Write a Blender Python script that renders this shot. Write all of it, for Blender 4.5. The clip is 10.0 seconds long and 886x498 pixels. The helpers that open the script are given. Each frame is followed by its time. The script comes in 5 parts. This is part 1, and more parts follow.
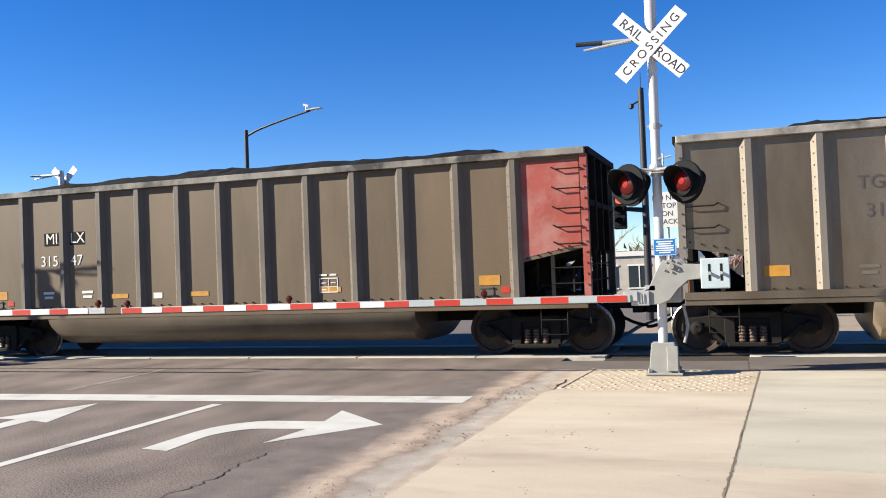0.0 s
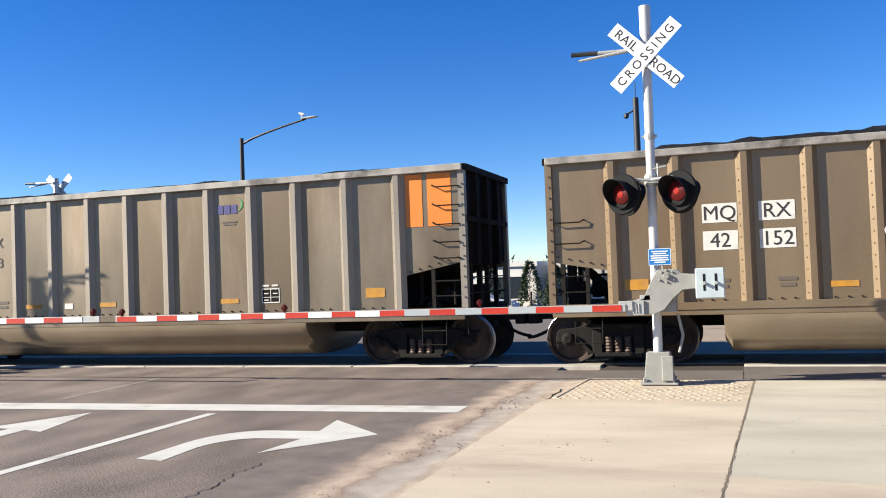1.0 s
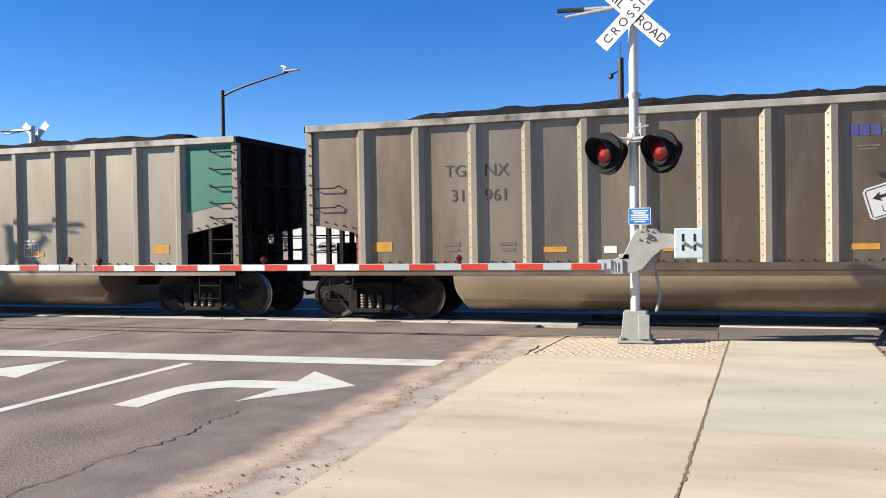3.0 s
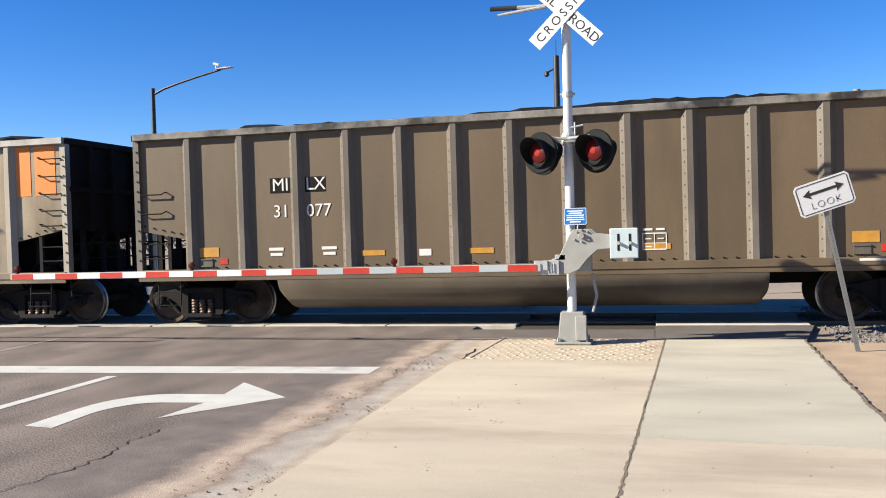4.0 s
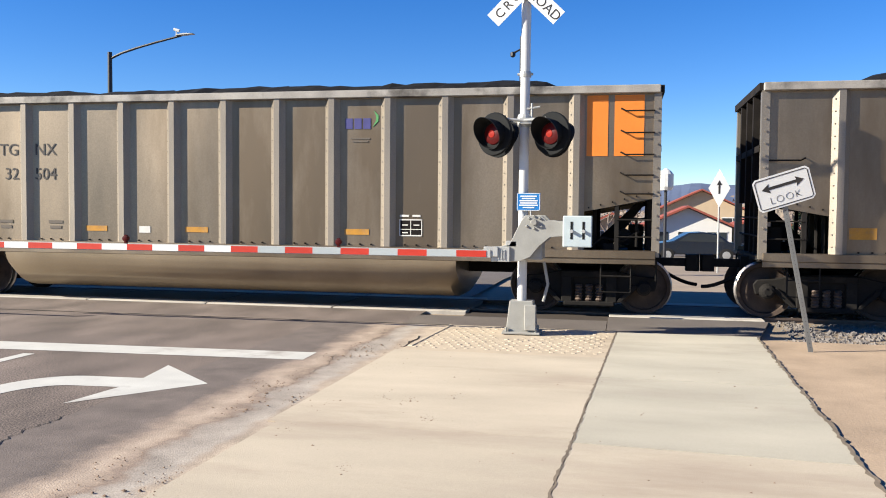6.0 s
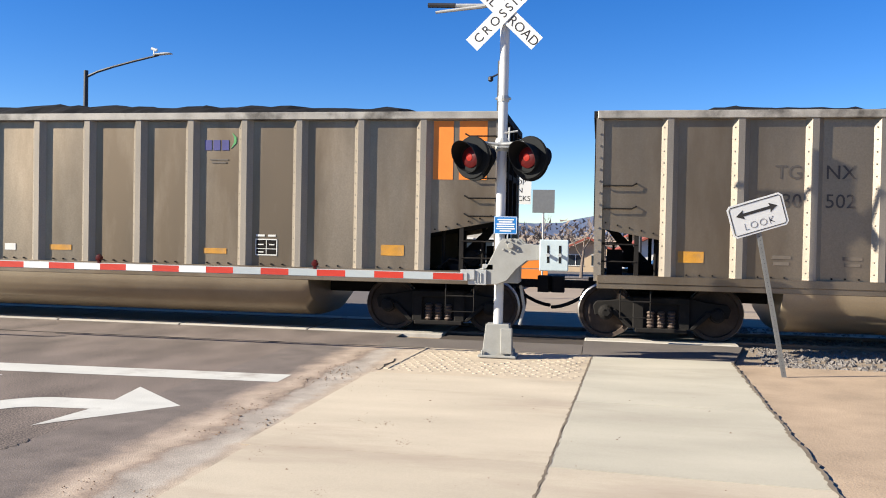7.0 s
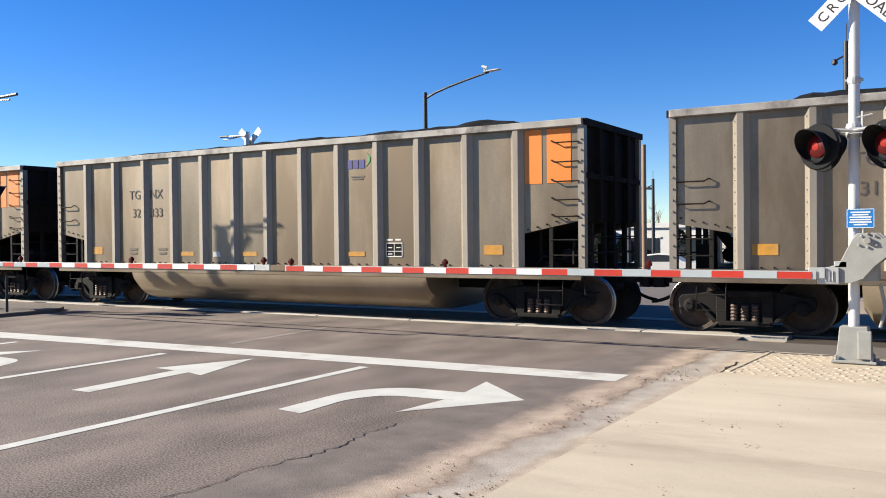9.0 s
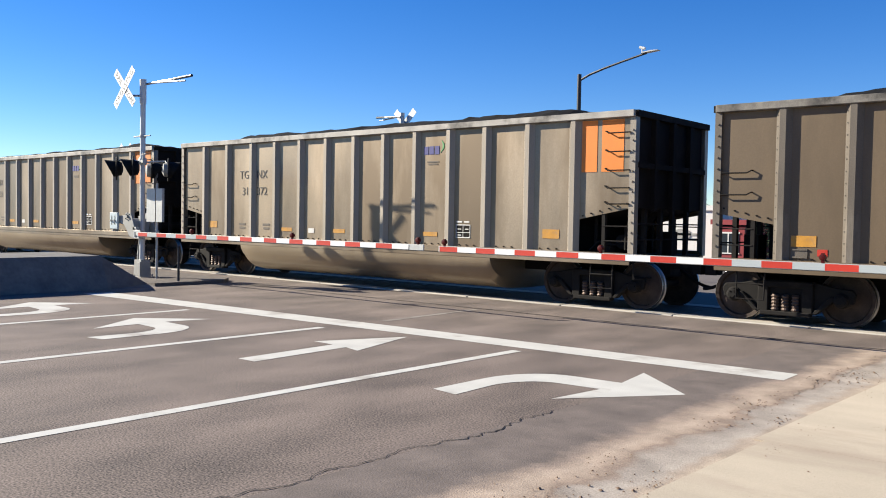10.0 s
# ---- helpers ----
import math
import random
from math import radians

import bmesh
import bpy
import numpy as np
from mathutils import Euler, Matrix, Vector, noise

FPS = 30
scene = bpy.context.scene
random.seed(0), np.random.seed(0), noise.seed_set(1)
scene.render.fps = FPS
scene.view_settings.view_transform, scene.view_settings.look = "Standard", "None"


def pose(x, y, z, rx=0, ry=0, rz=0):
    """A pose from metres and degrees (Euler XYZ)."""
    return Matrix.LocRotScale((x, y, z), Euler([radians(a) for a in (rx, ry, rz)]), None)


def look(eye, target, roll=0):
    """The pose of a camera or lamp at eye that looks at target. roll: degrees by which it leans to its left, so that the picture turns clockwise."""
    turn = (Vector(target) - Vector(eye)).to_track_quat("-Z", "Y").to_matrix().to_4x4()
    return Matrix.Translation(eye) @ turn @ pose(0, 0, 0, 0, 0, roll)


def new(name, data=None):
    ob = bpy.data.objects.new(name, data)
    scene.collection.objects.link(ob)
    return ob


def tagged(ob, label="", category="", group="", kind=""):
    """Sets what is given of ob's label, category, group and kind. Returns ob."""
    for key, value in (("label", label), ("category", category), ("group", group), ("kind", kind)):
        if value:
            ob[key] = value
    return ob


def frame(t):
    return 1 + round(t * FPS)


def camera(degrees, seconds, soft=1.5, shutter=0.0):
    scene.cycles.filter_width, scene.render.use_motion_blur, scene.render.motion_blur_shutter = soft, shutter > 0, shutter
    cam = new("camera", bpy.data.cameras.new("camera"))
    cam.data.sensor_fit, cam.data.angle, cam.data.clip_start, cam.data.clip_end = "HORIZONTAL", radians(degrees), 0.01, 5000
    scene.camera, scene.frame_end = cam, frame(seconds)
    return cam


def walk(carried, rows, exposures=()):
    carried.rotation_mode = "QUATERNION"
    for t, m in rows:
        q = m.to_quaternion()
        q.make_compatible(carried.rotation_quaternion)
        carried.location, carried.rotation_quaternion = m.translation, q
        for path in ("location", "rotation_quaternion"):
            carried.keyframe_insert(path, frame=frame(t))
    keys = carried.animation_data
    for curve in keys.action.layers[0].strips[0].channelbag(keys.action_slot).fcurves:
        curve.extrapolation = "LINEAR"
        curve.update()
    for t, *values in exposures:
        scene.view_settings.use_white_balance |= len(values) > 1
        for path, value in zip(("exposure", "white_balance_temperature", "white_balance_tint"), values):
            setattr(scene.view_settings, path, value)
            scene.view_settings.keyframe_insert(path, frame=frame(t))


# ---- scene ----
cam = camera(53.8, 10.0, soft=1.0)
PATH = [
    (0, (1.406, -13.191, 1.709), (0.749, -11.303, 1.752), -2.2),
    (0.5, (1.412, -13.199, 1.73), (0.761, -11.308, 1.784), -2.2),
    (1, (1.408, -13.206, 1.728), (0.762, -11.314, 1.789), -2.1),
    (1.5, (1.418, -13.221, 1.728), (0.776, -11.329, 1.795), -2.3),
    (2, (1.413, -13.207, 1.719), (0.779, -11.311, 1.781), -2.3),
    (2.5, (1.408, -13.209, 1.708), (0.773, -11.313, 1.741), -2.5),
    (3, (1.405, -13.185, 1.663), (0.798, -11.279, 1.63), -0.9),
    (4.5, (1.475, -12.693, 1.771), (1.061, -10.737, 1.726), -2.2),
    (5, (1.54, -12.464, 1.77), (1.168, -10.5, 1.7), -1.5),
    (5.5, (1.584, -12.336, 1.771), (1.161, -10.385, 1.663), 0.1),
    (7, (1.568, -12.32, 1.771), (1.217, -10.351, 1.733), 1.1),
    (7.5, (1.588, -12.317, 1.747), (1.21, -10.355, 1.675), -0.1),
    (8, (1.585, -12.317, 1.755), (1.168, -10.362, 1.712), 0.3),
    (8.5, (1.549, -12.401, 1.744), (0.934, -10.498, 1.714), -0.2),
    (9, (1.5, -12.438, 1.708), (0.463, -10.728, 1.68), -0.6),
    (9.5, (1.383, -12.433, 1.704), (0.147, -10.862, 1.65), 0.2),
    (10, (1.315, -12.433, 1.714), (0.011, -10.918, 1.645), 1.0),
]
walk(cam, [(t, look(eye, target, roll)) for t, eye, target, roll in PATH],
     [(0.0, 1.37), (8.8, 1.35), (9.4, 1.2), (10.0, 1.28)])

# ---- light ----
SUN = Vector((2.4, 1.0, -1.28)).normalized()          # the way the sunlight travels
world = bpy.data.worlds.new("sky")
scene.world = world
world.use_nodes = True
wn, wl = world.node_tree.nodes, world.node_tree.links
sky = wn.new("ShaderNodeTexSky")
sky.sky_type, sky.sun_disc = "NISHITA", False
sky.sun_elevation, sky.sun_rotation = math.asin(-SUN.z), math.atan2(-SUN.x, -SUN.y)
sky.altitude, sky.air_density, sky.dust_density, sky.ozone_density = 1800, 1.0, 0.0, 4.0
deep = wn.new("ShaderNodeHueSaturation")                # the thin dry air of a high plain: a deeper blue
deep.inputs["Saturation"].default_value, deep.inputs["Hue"].default_value = 1.3, 0.513
wl.new(sky.outputs["Color"], deep.inputs["Color"])
wl.new(deep.outputs["Color"], wn["Background"].inputs["Color"])
wn["Background"].inputs["Strength"].default_value = 0.066
sun_data = bpy.data.lights.new("sun", "SUN")
sun_data.energy, sun_data.angle, sun_data.color = 5.0, radians(0.53), (1.0, 0.925, 0.775)
sun_lamp = new("sun", sun_data)
sun_lamp.matrix_world = look((-60, -30, 40), Vector((-60, -30, 40)) + SUN)


# ---- materials ----
def mat(name, c, rough=0.8, var=0.25, scale=6.0, fine=60.0, bump=0.3, metal=0.0, streak=1.0, stretch=(1, 1), spec=0.4, fine_w=0.5, emit=0.0, dirt=None, dirt_amount=0.0, rnd=0.0):
    """Colour c with a coarse and a fine noise over it; streak squeezes the coarse noise along z; dirt is a second colour in patches."""
    m = bpy.data.materials.new(name)
    m.use_nodes = True
    n, l = m.node_tree.nodes, m.node_tree.links
    b = n["Principled BSDF"]
    b.inputs["Metallic"].default_value, b.inputs["Specular IOR Level"].default_value = metal, spec
    co = n.new("ShaderNodeTexCoord")
    mp = n.new("ShaderNodeMapping")
    mp.inputs["Scale"].default_value = (*stretch, 1 / streak)
    l.new(co.outputs["Object"], mp.inputs["Vector"])
    n1, n2 = n.new("ShaderNodeTexNoise"), n.new("ShaderNodeTexNoise")
    for q, s, d in ((n1, scale, 5), (n2, fine, 3)):
        q.inputs["Scale"].default_value, q.inputs["Detail"].default_value = s, d
    l.new(mp.outputs["Vector"], n1.inputs["Vector"])
    l.new(co.outputs["Object"], n2.inputs["Vector"])
    add = n.new("ShaderNodeMath")
    add.operation = "MULTIPLY_ADD"
    l.new(n2.outputs["Fac"], add.inputs[0])
    add.inputs[1].default_value = fine_w
    l.new(n1.outputs["Fac"], add.inputs[2])
    ramp = n.new("ShaderNodeMapRange")
    ramp.inputs["From Min"].default_value, ramp.inputs["From Max"].default_value = 0.2 + 0.4 * fine_w, 0.8 + 0.6 * fine_w
    ramp.inputs["To Min"].default_value, ramp.inputs["To Max"].default_value = 1 - var, 1 + var
    l.new(add.outputs[0], ramp.inputs["Value"])
    value = ramp.outputs[0]
    if rnd:
        info = n.new("ShaderNodeObjectInfo")
        r2 = n.new("ShaderNodeMapRange")
        r2.inputs["To Min"].default_value, r2.inputs["To Max"].default_value = 1 - rnd, 1 + rnd
        l.new(info.outputs["Random"], r2.inputs["Value"])
        mul = n.new("ShaderNodeMath")
        mul.operation = "MULTIPLY"
        l.new(value, mul.inputs[0])
        l.new(r2.outputs[0], mul.inputs[1])
        value = mul.outputs[0]
    colour = n.new("ShaderNodeVectorMath")
    colour.operation = "SCALE"
    colour.inputs[0].default_value = c
    l.new(value, colour.inputs["Scale"])
    out = colour.outputs[0]
    if dirt:
        n3 = n.new("ShaderNodeTexNoise")
        n3.inputs["Scale"].default_value, n3.inputs["Detail"].default_value, n3.inputs["Roughness"].default_value = scale * 0.35, 8, 0.65
        l.new(mp.outputs["Vector"], n3.inputs["Vector"])
        m3 = n.new("ShaderNodeMapRange")
        m3.inputs["From Min"].default_value, m3.inputs["From Max"].default_value = 0.62 - 0.25 * dirt_amount, 0.78 - 0.25 * dirt_amount
        l.new(n3.outputs["Fac"], m3.inputs["Value"])
        mix = n.new("ShaderNodeMix")
        mix.data_type = "RGBA"
        l.new(m3.outputs[0], mix.inputs["Factor"])
        l.new(out, mix.inputs[6])
        mix.inputs[7].default_value = (*dirt, 1)
        out = mix.outputs[2]
    l.new(out, b.inputs["Base Color"])
    rr = n.new("ShaderNodeMapRange")
    rr.inputs["To Min"].default_value, rr.inputs["To Max"].default_value = max(0.03, rough - 0.12), min(1, rough + 0.12)
    l.new(n1.outputs["Fac"], rr.inputs["Value"])
    l.new(rr.outputs[0], b.inputs["Roughness"])
    if bump:
        bp = n.new("ShaderNodeBump")
        bp.inputs["Strength"].default_value, bp.inputs["Distance"].default_value = bump, 0.006
        l.new(n2.outputs["Fac"], bp.inputs["Height"])
        l.new(bp.outputs[0], b.inputs["Normal"])
    if emit:
        l.new(out, b.inputs["Emission Color"])
        b.inputs["Emission Strength"].default_value = emit
    return m


ASPHALT = mat("asphalt", (0.142, 0.112, 0.0945), 0.92, 0.99, 1.2, 62, 0.4, dirt=(0.118, 0.095, 0.083), dirt_amount=0.25, stretch=(1, 0.5), fine_w=2.2)
ASPHALT_OLD = mat("asphalt_worn", (0.12, 0.102, 0.0896), 0.9, 0.18, 1.5, 110, 0.8, dirt=(0.152, 0.128, 0.104), dirt_amount=0.3)
CONCRETE = mat("concrete", (0.436, 0.374, 0.284), 0.88, 0.2, 1.3, 130, 0.3, dirt=(0.344, 0.28, 0.212), dirt_amount=0.45, rnd=0.05, stretch=(0.45, 1.3), fine_w=0.9)
CONCRETE_GREY = mat("concrete_grey", (0.408, 0.374, 0.296), 0.88, 0.2, 1.3, 130, 0.3, dirt=(0.328, 0.292, 0.232), dirt_amount=0.4, rnd=0.05, stretch=(0.45, 1.3), fine_w=0.9)
JOINT = mat("joint_dirt", (0.168, 0.132, 0.0944), 0.95, 0.4, 4, 60, 0.5)
# darker copy for the centre panels: the shade under the train, in the colour
PANEL_SHADED = mat("shaded_panel", (0.104, 0.096, 0.088), 0.85, 0.25, 2.0, 80, 0.4, rnd=0.1, dirt=(0.08, 0.072, 0.064), dirt_amount=0.4)
CONCRETE_PAD = mat("concrete_pad", (0.44, 0.364, 0.268), 0.9, 0.16, 3.0, 120, 0.3, dirt=(0.336, 0.272, 0.2), dirt_amount=0.3)
PANEL = mat("concrete_panel", (0.4, 0.368, 0.32), 0.85, 0.15, 2.0, 80, 0.4, rnd=0.08, dirt=(0.24, 0.216, 0.192), dirt_amount=0.3)
DIRT = mat("dirt", (0.344, 0.256, 0.176), 0.95, 0.3, 1.4, 45, 0.7, dirt=(0.24, 0.176, 0.12), dirt_amount=0.3)
GROUND = mat("dry_ground", (0.264, 0.208, 0.152), 0.95, 0.3, 0.1, 4, 0.4, dirt=(0.16, 0.136, 0.096), dirt_amount=0.4)
BALLAST = mat("ballast", (0.128, 0.116, 0.108), 0.9, 0.6, 14, 60, 0.8)
PAINT_WHITE = mat("road_paint", (0.496, 0.488, 0.448), 0.75, 0.14, 3, 70, 0.5, dirt=(0.288, 0.256, 0.224), dirt_amount=0.25)
PAINT_FADED = mat("worn_road_paint", (0.24, 0.215, 0.19), 0.85, 0.3, 3, 70, 0.4, dirt=(0.15, 0.125, 0.108), dirt_amount=0.5)
SEAM = mat("joint_tar", (0.016, 0.0144, 0.0128), 0.7, 0.3, 8, 60, 0.4)
STEEL_RAIL = mat("rail_steel", (0.128, 0.096, 0.08), 0.5, 0.3, 8, 60, 0.2, metal=0.6)
TIMBER = mat("timber", (0.048, 0.036, 0.028), 0.9, 0.35, 9, 50, 0.6)
TAUPE = mat("grimy_aluminium", (0.252, 0.202, 0.146), 0.45, 0.28, 1.1, 40, 0.15, streak=4, dirt=(0.168, 0.126, 0.084), dirt_amount=0.65, rnd=0.08, spec=1.0, metal=0.88)
POST_WORN = mat("worn_post", (0.245, 0.212, 0.172), 0.5, 0.3, 2.0, 50, 0.2, streak=5, dirt=(0.15, 0.12, 0.09), dirt_amount=0.4, rnd=0.06, spec=1.0, metal=0.7)
BELLY = mat("dusty_belly", (0.328, 0.26, 0.176), 0.43, 0.16, 0.9, 40, 0.15, dirt=(0.272, 0.208, 0.136), dirt_amount=0.35, spec=0.8, metal=0.5)
BELLY_DARK = mat("dark_belly", (0.12, 0.096, 0.068), 0.5, 0.3, 0.9, 40, 0.2, dirt=(0.072, 0.056, 0.0416), dirt_amount=0.4)
SILVER = mat("grey_aluminium", (0.252, 0.218, 0.168), 0.45, 0.16, 1.1, 40, 0.15, streak=4, dirt=(0.2, 0.164, 0.12), dirt_amount=0.4, spec=0.8, metal=0.5)
BROWN = mat("brown_paint", (0.116, 0.0808, 0.0464), 0.55, 0.2, 1.1, 40, 0.15, streak=4, dirt=(0.08, 0.056, 0.032), dirt_amount=0.35)
TAN = mat("tan_paint", (0.204, 0.147, 0.084), 0.44, 0.22, 1.1, 40, 0.15, streak=4, dirt=(0.16, 0.1, 0.052), dirt_amount=0.5, spec=0.9, metal=0.35)
CHORD = mat("worn_chord", (0.296, 0.276, 0.248), 0.55, 0.35, 3, 50, 0.3, dirt=(0.072, 0.064, 0.056), dirt_amount=0.5, metal=0.2)
CHORD_DARK = mat("dusty_chord", (0.192, 0.176, 0.152), 0.6, 0.5, 3, 50, 0.3, dirt=(0.024, 0.0208, 0.0184), dirt_amount=0.7)
POST_DARK = mat("scuffed_post", (0.1, 0.083, 0.065), 0.55, 0.4, 3, 50, 0.3, streak=5, dirt=(0.208, 0.184, 0.152), dirt_amount=0.2)
COAL = mat("coal", (0.008, 0.008, 0.0088), 0.9, 0.6, 8, 30, 1.0, spec=0.15)
# near-black: wagon ends carry their shade in this colour; black fittings share it
ENDBLACK = mat("grimy_shade_black", (0.013, 0.011, 0.01), 0.85, 0.4, 3, 40, 0.3, dirt=(0.024, 0.019, 0.015), dirt_amount=0.3, spec=0.12)
TRUCK = mat("truck_cast", (0.013, 0.0115, 0.0105), 0.85, 0.4, 6, 50, 0.5, dirt=(0.038, 0.031, 0.025), dirt_amount=0.15, spec=0.2)
WHEEL = mat("wheel_steel", (0.058, 0.042, 0.034), 0.8, 0.45, 5, 50, 0.4, dirt=(0.024, 0.019, 0.016), dirt_amount=0.45, spec=0.2)
TREAD = mat("wheel_tread", (0.36, 0.336, 0.32), 0.35, 0.15, 8, 60, 0.05, metal=0.9)
REDORANGE = mat("red_orange_paint", (0.576, 0.104, 0.028), 0.55, 0.15, 2, 40, 0.1, dirt=(0.32, 0.08, 0.032), dirt_amount=0.2)
ORANGE = mat("orange_paint", (0.64, 0.188, 0.024), 0.55, 0.1, 2, 40, 0.1, dirt=(0.4, 0.136, 0.04), dirt_amount=0.1)
REDPAINT = mat("faded_red_paint", (0.288, 0.06, 0.044), 0.6, 0.2, 2, 40, 0.1, dirt=(0.336, 0.16, 0.136), dirt_amount=0.5)
GREENPAINT = mat("green_paint", (0.024, 0.136, 0.1), 0.55, 0.12, 2, 40, 0.1, dirt=(0.048, 0.12, 0.088), dirt_amount=0.3)
AMBER = mat("amber_paint", (0.496, 0.264, 0.064), 0.6, 0.12, 2, 40, 0.1, dirt=(0.36, 0.208, 0.072), dirt_amount=0.3)
YELLOW = mat("yellow_reflector", (0.448, 0.212, 0.024), 0.55, 0.2, 8, 60, 0.05, dirt=(0.272, 0.168, 0.08), dirt_amount=0.45)
INK = mat("dark_lettering", (0.028, 0.0256, 0.0256), 0.6, 0.2, 8, 60, 0.0)
INK_SOFT = mat("soft_print", (0.112, 0.092, 0.0736), 0.7, 0.2, 8, 60, 0.0)
INK_FADED = mat("faded_lettering", (0.056, 0.048, 0.044), 0.7, 0.2, 8, 60, 0.0)
INK_BLUE = mat("blue_lettering", (0.048, 0.048, 0.176), 0.6, 0.2, 8, 60, 0.0)
INK_GREEN = mat("green_lettering", (0.08, 0.28, 0.096), 0.6, 0.2, 8, 60, 0.0)
STENCIL = mat("white_stencil", (0.592, 0.576, 0.536), 0.6, 0.1, 8, 60, 0.0, dirt=(0.4, 0.368, 0.32), dirt_amount=0.2)
POSTSTEEL = mat("post_steel", (0.176, 0.18, 0.18), 0.5, 0.15, 10, 80, 0.1, metal=0.3)
GALV = mat("galvanised", (0.4, 0.4, 0.384), 0.5, 0.12, 10, 80, 0.1, metal=0.35)
MASTPAINT = mat("aluminium_paint", (0.528, 0.524, 0.512), 0.45, 0.1, 4, 60, 0.1, metal=0.15, dirt=(0.4, 0.376, 0.344), dirt_amount=0.1)
GEARGREY = mat("grey_casting", (0.264, 0.26, 0.24), 0.6, 0.14, 6, 60, 0.25, dirt=(0.224, 0.2, 0.168), dirt_amount=0.2)
BLACKPAINT = mat("matt_black", (0.0064, 0.0072, 0.008), 0.8, 0.2, 8, 60, 0.05, spec=0.2)
LAMPRED = mat("red_lens", (0.055, 0.003, 0.003), 0.4, 0.3, 30, 80, 0.05, emit=0.06, spec=0.2)
LAMPGLOW = mat("red_lamp_centre", (0.13, 0.007, 0.004), 0.5, 0.2, 30, 80, 0.05, emit=0.9, spec=0.1)
REDLIGHT = mat("red_signal_light", (0.9, 0.05, 0.02), 0.3, 0.1, 30, 80, 0.0, emit=1.5)
BULB = mat("lamp_led", (0.6, 0.6, 0.576), 0.4, 0.05, 8, 60, 0.0)
REFLRED = mat("red_sheeting", (0.44, 0.028, 0.013), 0.5, 0.1, 8, 90, 0.05, rnd=0.08)
REFLWHITE = mat("white_sheeting", (0.64, 0.64, 0.624), 0.5, 0.06, 8, 90, 0.05, rnd=0.04)
REFLGREY = mat("grey_sheeting", (0.336, 0.368, 0.376), 0.5, 0.06, 8, 90, 0.05, rnd=0.04)
SIGNWHITE = mat("sign_white", (0.672, 0.672, 0.656), 0.5, 0.04, 3, 60, 0.03)
SIGNBLUE = mat("sign_blue", (0.008, 0.152, 0.44), 0.5, 0.06, 3, 60, 0.03)
BOXBLUE = mat("pale_steel", (0.4, 0.464, 0.48), 0.5, 0.12, 5, 60, 0.1, dirt=(0.32, 0.336, 0.336), dirt_amount=0.2)
DARKPOLE = mat("bronze_pole", (0.024, 0.024, 0.028), 0.5, 0.2, 5, 60, 0.1)
WOODPOLE = mat("weathered_wood", (0.232, 0.16, 0.104), 0.9, 0.3, 6, 50, 0.5, streak=12)
LITTER = mat("leaf_litter", (0.16, 0.104, 0.068), 0.95, 0.4, 9, 40, 0.5)
BARK = mat("bark", (0.16, 0.124, 0.1), 0.95, 0.3, 4, 40, 0.5)
TWIG = mat("twigs", (0.192, 0.148, 0.12), 0.95, 0.3, 1, 10, 0.0)
CONIFER = mat("evergreen_needles", (0.04, 0.056, 0.028), 0.9, 0.4, 2, 20, 0.2)
STUCCO = mat("white_stucco", (0.592, 0.576, 0.544), 0.85, 0.06, 1, 30, 0.2)
TANSTUCCO = mat("tan_stucco", (0.44, 0.336, 0.224), 0.85, 0.08, 1, 30, 0.2)
REDROOF = mat("red_shingles", (0.24, 0.06, 0.04), 0.8, 0.2, 2, 20, 0.3)
MAROON = mat("maroon_cladding", (0.224, 0.028, 0.032), 0.6, 0.12, 2, 20, 0.1)
GLASSDARK = mat("window_glass", (0.024, 0.032, 0.04), 0.08, 0.1, 1, 10, 0.0, spec=0.6)
CARPAINT = mat("dark_car_paint", (0.0096, 0.016, 0.028), 0.2, 0.1, 3, 30, 0.0, spec=0.6)
RUBBER = mat("rubber", (0.012, 0.012, 0.012), 0.9, 0.2, 8, 60, 0.2)
HILL_TAN = mat("dry_hillside", (0.216, 0.176, 0.128), 0.95, 0.3, 0.02, 0.3, 0.0, dirt=(0.12, 0.112, 0.08), dirt_amount=0.4)
# the haze of distance is mixed into this blue-grey
HILLS = mat("far_hazed_hills", (0.072, 0.096, 0.16), 0.95, 0.25, 0.004, 0.05, 0.0)
MEDIAN = mat("median_concrete", (0.14, 0.132, 0.122), 0.9, 0.35, 2.5, 14, 0.9)


# ---- mesh helpers ----
def box(bm, x0, x1, y0, y1, z0, z1):
    v = [bm.verts.new((x, y, z)) for x in (x0, x1) for y in (y0, y1) for z in (z0, z1)]
    for f in ((0, 1, 3, 2), (4, 6, 7, 5), (0, 4, 5, 1), (2, 3, 7, 6), (0, 2, 6, 4), (1, 5, 7, 3)):
        bm.faces.new([v[i] for i in f])
    return v


def prism(bm, pts, a0, a1, axis="y"):
    """A closed outline of 2D points, drawn out along an axis from a0 to a1."""
    def p3(p, a):
        return {"y": (p[0], a, p[1]), "x": (a, p[0], p[1]), "z": (p[0], p[1], a)}[axis]
    lo, hi = [bm.verts.new(p3(p, a0)) for p in pts], [bm.verts.new(p3(p, a1)) for p in pts]
    n = len(pts)
    bm.faces.new(lo)
    bm.faces.new(hi[::-1])
    for i in range(n):
        bm.faces.new((lo[i], hi[i], hi[(i + 1) % n], lo[(i + 1) % n]))


